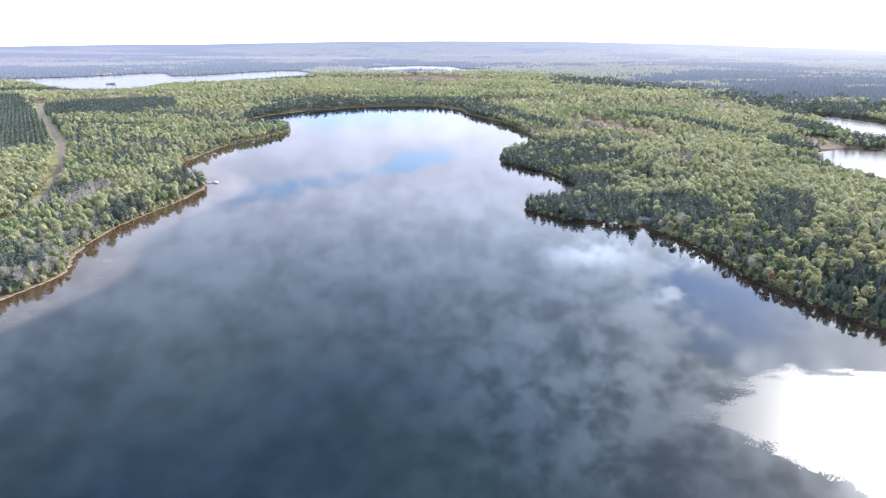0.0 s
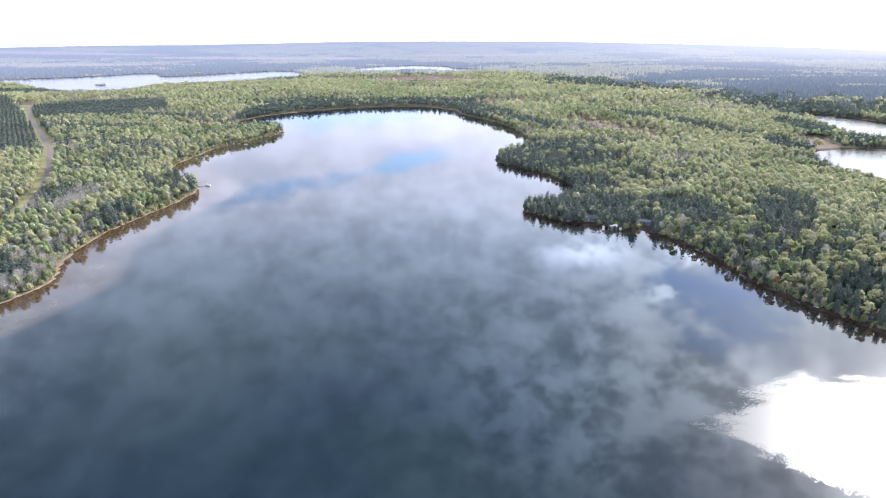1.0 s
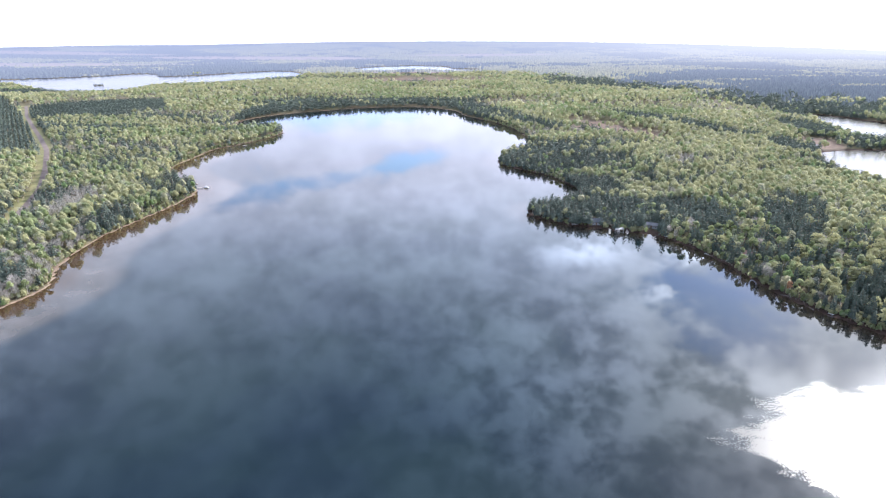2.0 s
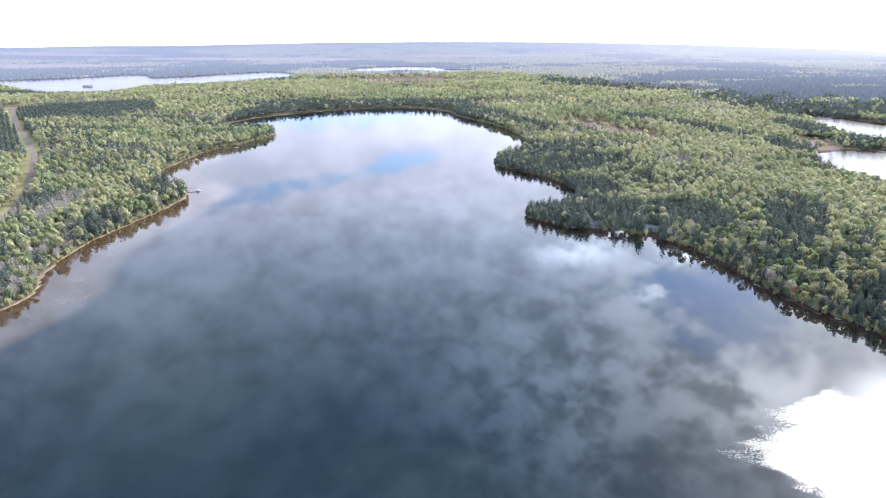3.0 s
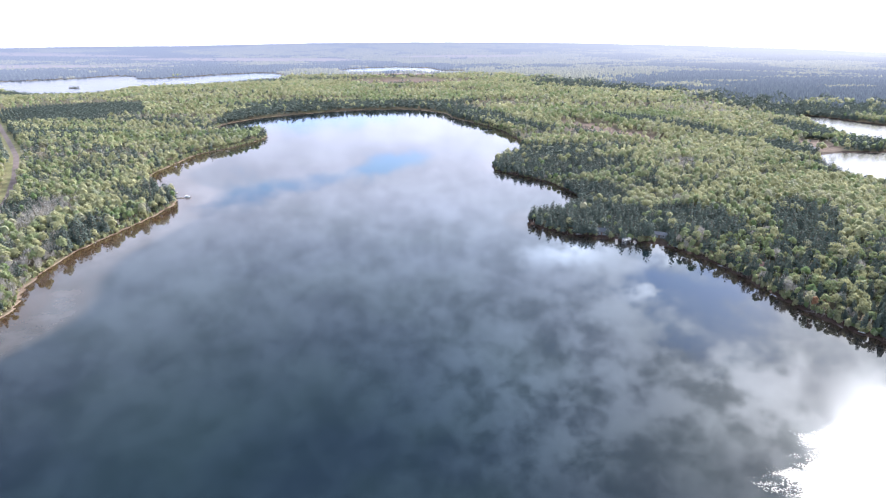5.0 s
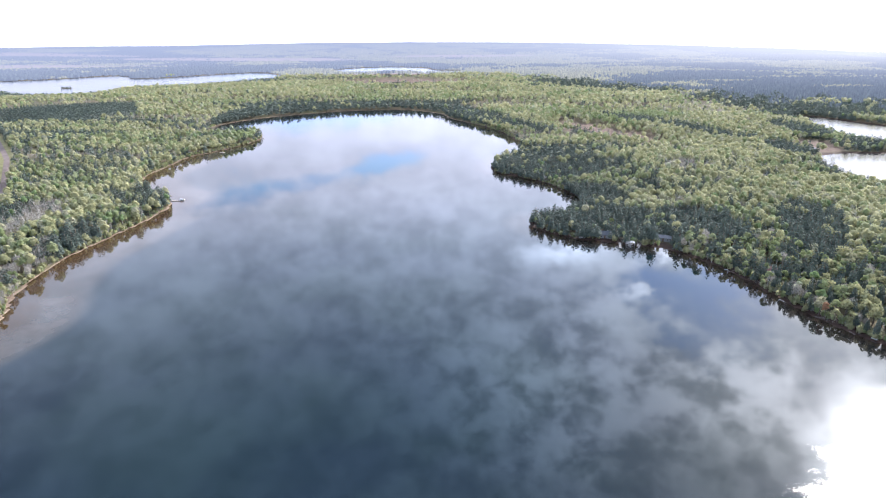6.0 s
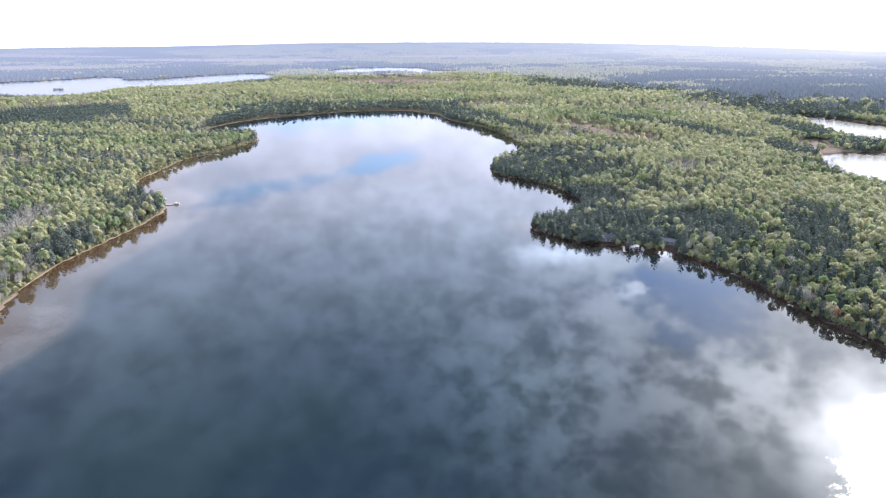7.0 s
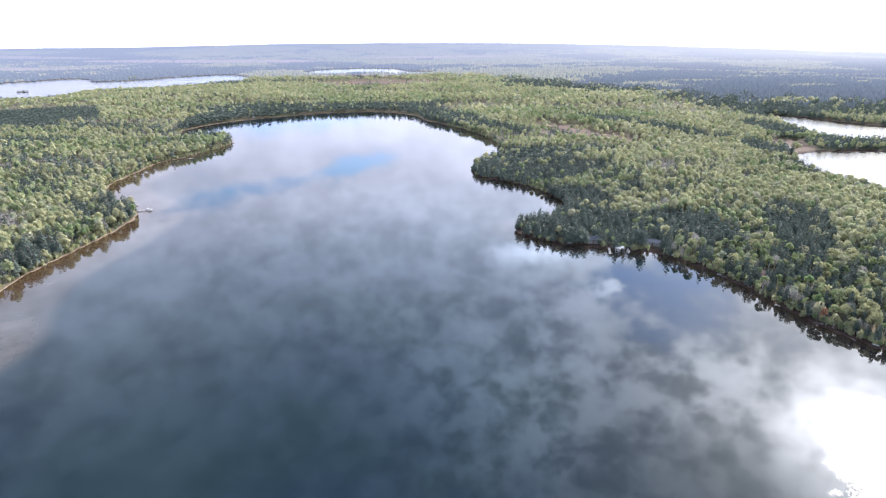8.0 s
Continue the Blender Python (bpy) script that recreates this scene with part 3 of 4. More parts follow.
def tufts(centres, out, size, r, up=0.0):
    """Folded leaf clumps, one quad each, turned roughly outward."""
    n = len(centres)
    nrm = out + r.normal(0, 0.2 if up else 0.38, (n, 3)) + np.array((0, 0, up))
    nrm /= np.linalg.norm(nrm, axis=1)[:, None] + 1e-9
    u = np.cross(nrm, r.normal(0, 1, (n, 3)))
    u /= np.linalg.norm(u, axis=1)[:, None] + 1e-9
    v = np.cross(nrm, u)
    s = (size * r.uniform(0.6, 1.25, n))[:, None]
    c = [centres + s * (u * a + v * b) * 0.5 + nrm * s * h for a, b, h in ((-1, -0.7, -0.15), (0.8, -1, 0.12), (1, 0.8, -0.15), (-0.7, 1, 0.12))]
    return np.stack(c, 1).reshape(-1, 3), np.arange(4 * n).reshape(n, 4)


def broadleaf(n, r, h=11.0, wide=3.0, low=0.38, size=1.0, lumps=8, open_crown=0.0, up=0.0):
    """Crown of lumps at the ends of the limbs, then trunk with limbs; a plain bumpy dome where there are few clumps."""
    t = r.uniform(0, 2 * math.pi, lumps)
    e = r.uniform(0.0, 1.0, lumps)
    rad = wide * 0.62 * np.sqrt(1 - 0.75 * e ** 2)
    mid = np.stack([rad * np.cos(t), rad * np.sin(t), h * (low + 0.16 + (0.86 - low - 0.16) * e)], 1)
    mid[0] = (0, 0, h * 0.86)
    if n < 100:
        k = np.arange(n) + 0.5
        up_ = 1 - 1.3 * k / n
        turn = k * 2.39996 + r.uniform(0, 6.28)
        flat_ = np.sqrt(1 - up_ ** 2)
        d = np.stack([flat_ * np.cos(turn), flat_ * np.sin(turn), up_], 1)
        bump = 0.88 + 0.13 * np.sin(turn * 2 + up_ * 5) + r.uniform(-0.08, 0.08, n)
        c = d * bump[:, None] * (wide * 0.76, wide * 0.76, h * (0.94 - low) * 0.56) + (0, 0, h * (low + (0.94 - low) * 0.46))
        return tufts(c, d, size * 1.02, r, up), mid
    big = wide * r.uniform(0.42, 0.62, lumps)
    k = r.integers(0, lumps, n)
    d = r.normal(0, 1, (n, 3))
    d[:, 2] = np.abs(d[:, 2]) * 1.1 - 0.35
    d /= np.linalg.norm(d, axis=1)[:, None]
    c = mid[k] + d * (big[k] * r.uniform(0.7 - open_crown, 1.0, n))[:, None] * (1, 1, 0.85)
    crown = tufts(c, d, size, r, up)
    return crown, mid


def trunk_of(h, mid, r, sides, limbs, thick=0.2):
    p = [tube((0, 0, -0.3), (0.15, 0.1, h * 0.45), thick * 1.25, thick * 0.75, sides), tube((0.15, 0.1, h * 0.45), (0, 0, h * 0.85), thick * 0.75, thick * 0.2, sides)]
    for m in mid[1:1 + limbs]:
        z = h * r.uniform(0.3, 0.5)
        p.append(tube((0.1, 0.07, z), m, thick * 0.45, thick * 0.12, max(3, sides - 2)))
    return joined(p)


def conifer(n, r, h=14.0, wide=2.3, low=0.25, size=1.1, tiers=8, up=0.0):
    """Tiers of drooping boughs, uneven, with gaps between."""
    k = (np.arange(n) + 0.5) / n
    e = 1 - np.sqrt(1 - 0.97 * k)
    e = np.clip(e + 0.35 * (np.floor(e * tiers) / tiers - e), 0, 1)
    t = np.arange(n) * 2.39996 + r.uniform(0, 6.28)
    lop = 1 + 0.25 * np.sin(t * 2 + r.uniform(0, 6)) + 0.2 * np.sin(t * 3 + e * 9)
    reach = wide * (1 - e) ** 0.75 * lop * r.uniform(0.66, 1.0, n) + 0.12
    c = np.stack([reach * np.cos(t), reach * np.sin(t), h * (low + (0.98 - low) * e) - 0.12 * reach], 1)
    out = np.stack([np.cos(t) * 0.9, np.sin(t) * 0.9, np.full(n, 0.7)], 1)
    out /= np.linalg.norm(out, axis=1)[:, None]
    return tufts(c, out, size * (1.15 - 0.6 * e), r, up), np.array([(0, 0, h)])


def twiggy(n, r, h=9.5, wide=2.4):
    """Leafless crown: fine upright twigs."""
    t, e = r.uniform(0, 2 * math.pi, n), r.uniform(0, 1, n)
    rad = wide * np.sqrt(r.uniform(0, 1, n)) * (0.5 + 0.5 * np.sin(math.pi * (0.2 + 0.75 * e)))
    c = np.stack([rad * np.cos(t), rad * np.sin(t), h * (0.4 + 0.55 * e * (1 - 0.25 * rad / wide))], 1)
    d = np.stack([np.cos(t) * 0.5, np.sin(t) * 0.5, np.full(n, 0.9)], 1) + r.normal(0, 0.25, (n, 3))
    d /= np.linalg.norm(d, axis=1)[:, None]
    u = np.cross(d, r.normal(0, 1, (n, 3)))
    u /= np.linalg.norm(u, axis=1)[:, None]
    ln, wd = (r.uniform(0.5, 1.1, n) * h * 0.11)[:, None], (r.uniform(0.08, 0.2, n) * h * 0.06)[:, None]
    q = np.stack([c - u * wd * 0.4 - d * ln, c + u * wd * 0.4 - d * ln, c + u * wd + d * ln, c - u * wd + d * ln], 1)
    return (q.reshape(-1, 3), np.arange(4 * n).reshape(n, 4)), np.stack([rad * np.cos(t), rad * np.sin(t), np.full(n, h * 0.7)], 1)[:9]


KINDS = ("oak", "aspen", "pine", "bare", "maple")
NAMES = {"oak": "oak_tree", "aspen": "aspen_tree", "pine": "pine_tree", "bare": "bare_tree", "maple": "maple_tree"}
LABELS = {
    "oak": "broad oak in fresh yellow-green spring leaf", "aspen": "slender pale-barked aspen with bright green young leaves",
    "pine": "tall dark green pine standing in the woods", "bare": "leafless grey tree with fine upright twigs",
    "maple": "young maple with reddish spring buds by the shore"}
TALL = {"oak": 10.5, "aspen": 10.0, "pine": 12.8, "bare": 9.5, "maple": 8.5}


def crown_and_trunk(kind, n, r, sides, limbs, size, up=0.0):
    h = TALL[kind]
    if kind == "pine":
        crown, mid = conifer(int(n * 1.1), r, h, r.uniform(1.4, 2.45), r.uniform(0.12, 0.32), size, 8, up)
        return crown, trunk_of(h, mid, r, sides, 0, 0.19)
    if kind == "bare":
        crown, mid = twiggy(int(n * 0.9), r, h)
        return crown, trunk_of(h, mid, r, sides, limbs, 0.13)
    wide = {"oak": 3.3, "aspen": 2.3, "maple": 2.0}[kind]
    crown, mid = broadleaf(n, r, h, wide, {"oak": 0.34, "aspen": 0.42, "maple": 0.3}[kind], size, 9 if kind == "oak" else 7, 0.25 if kind == "aspen" else 0.1, up)
    return crown, trunk_of(h, mid, r, sides, limbs, 0.2 if kind == "oak" else 0.13)


def wood_mix(x, y, d):
    """Which kind of tree grows where: index into KINDS."""
    n = len(x)
    a, b, c, e = vnoise(x, y, 60, 11), vnoise(x, y, 150, 12), vnoise(x, y, 25, 13), vnoise(x, y, 90, 14)
    pine = np.clip((0.45 * a + 0.55 * vnoise(x, y * 1.6, 120, 12) - 0.60) * 5 + 0.13, 0.045, 0.55)
    belts = 0.5 * vnoise(x * 0.55, y * 1.5, 110, 16) + 0.5 * vnoise(x * 0.5, y * 1.4, 240, 17)
    pine = np.where(y > 640, np.clip((belts - 0.65) * 12 + 0.08, 0.035, 0.8), pine)
    pine = np.where((x < 0) & (y < 900), np.clip(0.28 + (c - 0.5) * 0.6 + (a - 0.5) * 0.6, 0.08, 0.6), pine)
    pine = np.where((d > -14) & (x > 0), pine + 0.25, pine)
    pine = np.where((y > 930) & (y < 1300) & (d > -45 - 25 * c) & (np.abs(x) < 320), 0.9, pine)

    def zone(cx, cy, rx, ry, turn=0):
        s, k = math.sin(radians(turn)), math.cos(radians(turn))
        return np.hypot(((x - cx) * k + (y - cy) * s) / rx, ((y - cy) * k - (x - cx) * s) / ry) + 0.5 * (c - 0.5) < 1

    for z in (zone(120, 412, 72, 36, -20), zone(125, 590, 66, 60), zone(110, 480, 45, 40), zone(-228, 505, 22, 45), zone(-234, 396, 12, 24, 4), zone(-238, 296, 13, 14), zone(350, 795, 138, 22, -63), zone(222, 764, 40, 9, -58),
              zone(246, 385, 58, 20, 62), zone(178, 400, 22, 40, 20), zone(212, 248, 44, 20, 60), zone(-80, 1150, 190, 30), zone(-260, 1060, 60, 40, 40), zone(-465, 788, 88, 19, 8),
              zone(610, 1500, 330, 260, -30), zone(130, 880, 22, 90, 25), zone(405, 650, 22, 50, 0), zone(505, 790, 30, 60, -10), zone(570, 682, 100, 24, 0), zone(720, 960, 90, 60, 5), zone(820, 1190, 230, 80, -15)):
        pine = np.where(z, 0.93, pine)
    for z in (zone(-1000, 1380, 260, 70, 10),):
        pine = np.where(z, 1.0, pine)
    pine = np.where(zone(-318, 607, 34, 44), 0.55, pine)
    for z in (zone(150, 800, 60, 90, 20), zone(-270, 460, 22, 60), zone(300, 520, 90, 110), zone(-330, 720, 60, 40), zone(-620, 1200, 200, 50, 20)):
        pine = np.where(z & (pine < 0.8), pine * 0.3, pine)
    pine = np.where((x > 140) & (y < 420), np.maximum(pine, np.where(y < 330, np.where(d > -50, 0.5, 0.34), 0.18)), pine)
    pine = np.where((x > 560 + 60 * (c - 0.5)) & (y > 890) & ~zone(730, 1056, 95, 20), 0.86, pine)
    u = rng.random(n)
    rest = rng.random(n)
    bare = np.where(y > 640, np.clip((vnoise(x * 0.6, y * 1.4, 130, 18) - 0.60) * 8, 0.2, 0.8), np.clip((e - 0.62) * 2.6, 0.12, 0.75))
    aspen = np.clip((vnoise(x, y, 75, 15) - 0.42) * 2.0, 0.12, 0.7)
    for z in (zone(190, 765, 70, 26), zone(455, 962, 80, 20, -15), zone(470, 845, 40, 14), zone(222, 678, 38, 16, -30), zone(-292, 440, 26, 40), zone(-310, 860, 60, 34), zone(620, 1150, 110, 36), zone(60, 1400, 90, 40), zone(250, 560, 26, 22), zone(-420, 640, 50, 20)):
        bare = np.where(z, 0.88, bare)
    kind = np.where(rest < bare, 3, np.where(rest < bare + (1 - bare) * aspen, 1, 0))
    for z in (zone(-285, 365, 26, 30), zone(-226, 442, 9, 20), zone(-240, 795, 34, 36), zone(-190, 1000, 60, 20), zone(330, 900, 80, 30)):
        kind = np.where(z & (rest > 0.2), 1, kind)
    kind = np.where((rest > 0.82) & (d > -16) & (x > 150) & (y > 240) & (y < 320), 4, kind)
    return np.where(u < pine, 2, kind)


def scatter(x0, x1, y0, y1, step):
    X, Y = np.meshgrid(np.arange(x0, x1, step), np.arange(y0, y1, step))
    x = (X + rng.uniform(-0.42, 0.42, X.shape) * step).ravel()
    y = (Y + rng.uniform(-0.42, 0.42, Y.shape) * step).ravel()
    return x, y


PLANTATIONS = [rounded([(-1150, 1240), (-890, 1240), (-640, 925), (-484, 712), (-430, 624), (-655, 532)], 1), rounded([(-740, 1062), (-700, 1125), (-530, 1165), (-455, 1010), (-560, 888), (-596, 866)], 1)]
CABINS = [(111, 391), (147, 381), (184, 322), (-259, 399), (-236, 512), (440, 665), (-256, 394), (436, 655), (438, 647)]


def lawn(x, y, cx, cy):
    """The cleared strip between a cabin and the water."""
    out, over = -0.33 * (x - cx) - 0.94 * (y - cy), 0.94 * (x - cx) - 0.33 * (y - cy)
    return (out > -2) & (out < 15) & (np.abs(over) < 3.4)


def grown(x, y, margin):
    """Drops places in water, on the track, in the bogs and round the cabins."""
    d = shore(x, y)
    keep = (d < -margin) & (near_line(ROAD, x, y) > 4.6 + 4 * vnoise(x, y, 30, 21)) & (rng.random(len(x)) > bogs(x, y) * np.where(y > 1750, 1.05, 0.93))
    for line in PLANTATIONS:
        keep &= inside(line, x, y) < 1
    for cx, cy in CABINS:
        keep &= np.hypot(x - cx, y - cy) > 4.6
    for cx, cy in CABINS[:2]:
        keep &= ~lawn(x, y, cx, cy)
    keep &= ~((x > 108) & (x < 152) & (d > -4) & (y > 360) & (y < 395) & (vnoise(x, y, 7, 41) < 0.45))
    return x[keep], y[keep], d[keep]


def angle(x, y):
    return np.degrees(np.arctan2(x, y + 25))


def forest(kind, x, y, variants, mats, name, label, low=0.8, high=1.2, squat=1.0, z=None):
    """A stretch of woods of one kind joined into one mesh."""
    if not len(x):
        return
    z = height(x, y) if z is None else z
    pick = rng.integers(0, len(variants), len(x))
    V, Q, M, T, o = [], [], [], [], 0
    for k, (verts, quads, mat) in enumerate(variants):
        s = pick == k
        m = int(s.sum())
        if not m:
            continue
        t, g = rng.uniform(0, 2 * math.pi, m), rng.uniform(low, high, m)
        tall = g * rng.uniform(0.88, 1.15, m) * squat * np.where((y[s] > 385) & (y[s] < 690) & (x[s] > 0) & (x[s] < 185), 0.75, 1.0)
        ct, st = (np.cos(t) * g)[:, None], (np.sin(t) * g)[:, None]
        P = np.stack([verts[None, :, 0] * ct - verts[None, :, 1] * st + x[s][:, None], verts[None, :, 0] * st + verts[None, :, 1] * ct + y[s][:, None], verts[None, :, 2] * tall[:, None] + z[s][:, None]], 2)
        V.append(P.reshape(-1, 3))
        Q.append((quads[None] + (np.arange(m) * len(verts))[:, None, None] + o).reshape(-1, 4))
        M.append(np.tile(mat, m))
        T.append(np.repeat(rng.random(m), len(verts)))
        o += m * len(verts)
    me = mesh_of(name, np.concatenate(V), np.concatenate(Q), mats=mats, quad_mat=np.concatenate(M), tint=np.concatenate(T))
    tagged(new(name, me), label, "woods", kind="stuff")


def template(kind, n, size, sides=3, limbs=0, seed=0, trunk=True, up=0.0):
    r = np.random.default_rng(seed)
    crown, stem = crown_and_trunk(kind, n, r, sides, limbs, size, up)
    if not trunk:
        return crown[0], crown[1], np.zeros(len(crown[1]), np.int32)
    v, q = joined([crown, stem])
    return v, q, np.concatenate([np.zeros(len(crown[1]), np.int32), np.ones(len(stem[1]), np.int32)])


# nearest trees: each one a thing with trunk and crown
def near_tree(kind, seed):
    r = np.random.default_rng(seed)
    crown, stem = crown_and_trunk(kind, 230, r, 5, 4, 0.76)
    tree = tagged(new(NAMES[kind]), LABELS[kind], "tree", "trees along the lake")
    for nm, (v, q), mat in (("trunk", stem, BARK[kind]), ("crown", crown, LEAVES[kind][0])):
        new(nm, mesh_of(nm, v, q, mats=[mat])).parent = tree
    return tree


x1, y1 = scatter(-420, 420, 130, 620, 4.3)
x1, y1, d1 = grown(x1, y1, 0.3)
view = (angle(x1, y1) > -44) & (angle(x1, y1) < 52)
x1, y1, d1 = x1[view], y1[view], d1[view]
k1 = wood_mix(x1, y1, d1)
far1 = np.hypot(x1, y1 - 30)
single = np.zeros(len(x1), bool)
for k, kind in enumerate(KINDS):
    mine = np.where((k1 == k) & (far1 < 470))[0]
    mine = mine[np.argsort(far1[mine])][:300]
    single[mine] = True
    zs = height(x1[mine], y1[mine]) if len(mine) else []
    models = [near_tree(kind, 40 + 7 * k + v) for v in range(5)]
    for j, (a, z) in enumerate(zip(mine, zs)):
        g = rng.uniform(0.62, 1.1) * (0.85 if d1[a] > -5 else 1.0) * (0.78 if 385 < y1[a] < 690 and 0 < x1[a] < 185 else 1.0)
        m = Matrix.LocRotScale((x1[a], y1[a], z), Euler((rng.normal(0, 0.03), rng.normal(0, 0.03), rng.uniform(0, 6.28))), (g, g, g * rng.uniform(0.9, 1.15)))
        if j < 5:
            models[j].matrix_basis = m
        else:
            o = copy_thing(models[j % 5], Matrix.Identity(4))
            o.matrix_basis = m
    for spare in models[len(mine):]:
        for o in (*spare.children, spare):
            bpy.data.objects.remove(o)

# the rest of the woods, coarser with distance
x2, y2 = scatter(-760, 1150, 620, 1000, 5.2)
x2, y2, d2 = grown(x2, y2, 0.8)
extra_x, extra_y = scatter(-760, -420, 300, 620, 5.2)
extra_x, extra_y, ed = grown(extra_x, extra_y, 2)
more_x, more_y = scatter(420, 760, 300, 620, 5.2)
more_x, more_y, md = grown(more_x, more_y, 2)
x2, y2, d2 = np.concatenate([x2, extra_x, more_x]), np.concatenate([y2, extra_y, more_y]), np.concatenate([d2, ed, md])
view = (angle(x2, y2) > -43) & (angle(x2, y2) < 50)
x2, y2, d2 = x2[view], y2[view], d2[view]
k2 = wood_mix(x2, y2, d2)
x3, y3 = scatter(-1450, 1550, 1000, 1650, 7.2)
x3, y3, d3 = grown(x3, y3, 1.0)
view = (angle(x3, y3) > -43) & (angle(x3, y3) < 49) & (np.hypot(x3, y3 - 30) < land_edge(angle(x3, y3)) + 60)
x3, y3, d3 = x3[view], y3[view], d3[view]
k3 = wood_mix(x3, y3, d3)
x4, y4 = scatter(-2400, 2500, 1600, 2960, 10.5)
x4, y4, d4 = grown(x4, y4, 6)
view = (angle(x4, y4) > -43) & (angle(x4, y4) < 49) & (y4 > 1650) & (np.hypot(x4, y4 - 30) < land_edge(angle(x4, y4)) + 60)
x4, y4, d4 = x4[view], y4[view], d4[view]
k4 = wood_mix(x4, y4, d4)
# beyond the sides and behind, thin cover
x5, y5 = scatter(-1200, 1200, -1000, 900, 24.0)
x5, y5, d5 = grown(x5, y5, 4)
view = (angle(x5, y5) <= -43) | (angle(x5, y5) >= 50)
x5, y5, d5 = x5[view], y5[view], d5[view]
k5 = wood_mix(x5, y5, d5)
WOODS = {"oak": "oak_woods", "aspen": "aspen_woods", "pine": "pine_woods", "bare": "bare_woods", "maple": "maple_woods"}
WOOD_LABELS = {"oak": "dense oak woods in yellow-green spring leaf", "aspen": "aspen stands in bright green young leaf", "pine": "dark green pine stands among the woods", "bare": "grey stands of still leafless trees", "maple": "reddish budding maples near the shore"}
for k, kind in enumerate(KINDS):
    mats = [LEAVES[kind][1], BARK[kind]]
    s = (k1 == k) & ~single
    mid = [template(kind, 44, 1.4, 3, 0, 100 + k * 9 + v, True, 0.1) for v in range(6)]
    forest(kind, x1[s], y1[s], mid, mats, WOODS[kind], WOOD_LABELS[kind])
    s = k2 == k
    mid = [template(kind, 15, 2.3, 3, 0, 200 + k * 9 + v, False, 0.25) for v in range(6)]
    forest(kind, x2[s], y2[s], mid, mats, WOODS[kind], WOOD_LABELS[kind])
    s = k3 == k
    far = [template(kind, 7, 3.4, 3, 0, 300 + k * 9 + v, False, 0.5) for v in range(6)]
    forest(kind, x3[s], y3[s], far, mats, WOODS[kind], WOOD_LABELS[kind], 0.9, 1.3)
    fx, fy = np.concatenate([x4[k4 == k], x5[k5 == k]]), np.concatenate([y4[k4 == k], y5[k5 == k]])
    far = [template(kind, 6, 3.9, 3, 0, 400 + k * 9 + v, False, 0.7) for v in range(6)]
    forest(kind, fx, fy, far, mats, WOODS[kind], WOOD_LABELS[kind], 1.0, 1.45, 0.8)

# planted pines in straight rows
row, across = np.array([math.cos(radians(125)), math.sin(radians(125))]), np.array([math.cos(radians(35)), math.sin(radians(35))])
U, W = np.meshgrid(np.arange(-520, 520, 3.7), np.arange(-420, 420, 5.0))
U, W = U + rng.uniform(-0.7, 0.7, U.shape), W + rng.uniform(-0.5, 0.5, U.shape)
px5 = (-740 + U * row[0] + W * across[0]).ravel()
py5 = (930 + U * row[1] + W * across[1]).ravel()
planted = np.zeros(len(px5), bool)
for line in PLANTATIONS:
    planted |= inside(line, px5, py5) > 0
planted &= (angle(px5, py5) > -44) & (near_line(ROAD, px5, py5) > 6)
forest("pine", px5[planted], py5[planted], [template("pine", 7, 2.6, 3, 0, 700 + v, False, 0.3) for v in range(5)], [LEAVES["pine"][1], BARK["pine"]], "pine_plantation", "dark green pines planted in straight rows", 0.75, 0.92)

# a wooded islet in the distant lake
bm = bmesh.new()
bmesh.ops.create_icosphere(bm, subdivisions=2, radius=1.0, matrix=Matrix.Translation((-930, 1668, -0.6)) @ Matrix.Diagonal((17, 9, 1.8, 1)))
me = bpy.data.meshes.new("islet")
bm.to_mesh(me)
bm.free()
me.materials.append(GROUND)
tagged(new("islet", me), "low wooded islet in the distant lake", "islet", kind="structure")
ix, iy = -930 + rng.uniform(-13, 13, 12), 1668 + rng.uniform(-5, 5, 12)
forest("pine", ix, iy, [template("pine", 14, 2.4, 3, 0, 760 + v) for v in range(4)], [LEAVES["pine"][1], BARK["pine"]], "islet_pines", "few dark pines on the islet", 0.4, 0.65, 1.0, np.full(12, 0.3))


def bush(kind, seed):
    """A crown that reaches down to the ground."""
    v, q, m = template(kind, 18, 2.8, 3, 0, seed, False)
    v = v.copy()
    v[:, 2] = (v[:, 2] - TALL[kind] * 0.42) * 1.25
    return v, q, m


# low growth along the water's edge
xs, ys = scatter(-320, 240, 200, 930, 1.9)
ds = shore(xs, ys)
edge = (ds < -0.1) & (ds > np.where(ys > 700, -4, -7)) & (vnoise(xs, ys, 9, 31) > np.where(xs > 0, 0.2, 0.13)) & (angle(xs, ys) > -44) & (angle(xs, ys) < 52)
for cx, cy in CABINS:
    edge &= np.hypot(xs - cx, ys - cy) > 5
for cx, cy in CABINS[:2]:
    edge &= ~lawn(xs, ys, cx, cy)
xs, ys = xs[edge], ys[edge]
kind_s = rng.choice(3, len(xs), p=(0.2, 0.5, 0.3))
for k, (kind, label) in enumerate((("aspen", "low green bushes along the water's edge"), ("bare", "leafless grey brush along the water's edge"), ("oak", "low yellow-green bushes along the water's edge"))):
    s = kind_s == k
    forest(kind, xs[s], ys[s], [bush(kind, 600 + k * 9 + v) for v in range(5)], [LEAVES[kind][1], BARK[kind]], "shore_brush", label, 0.24, 0.55)

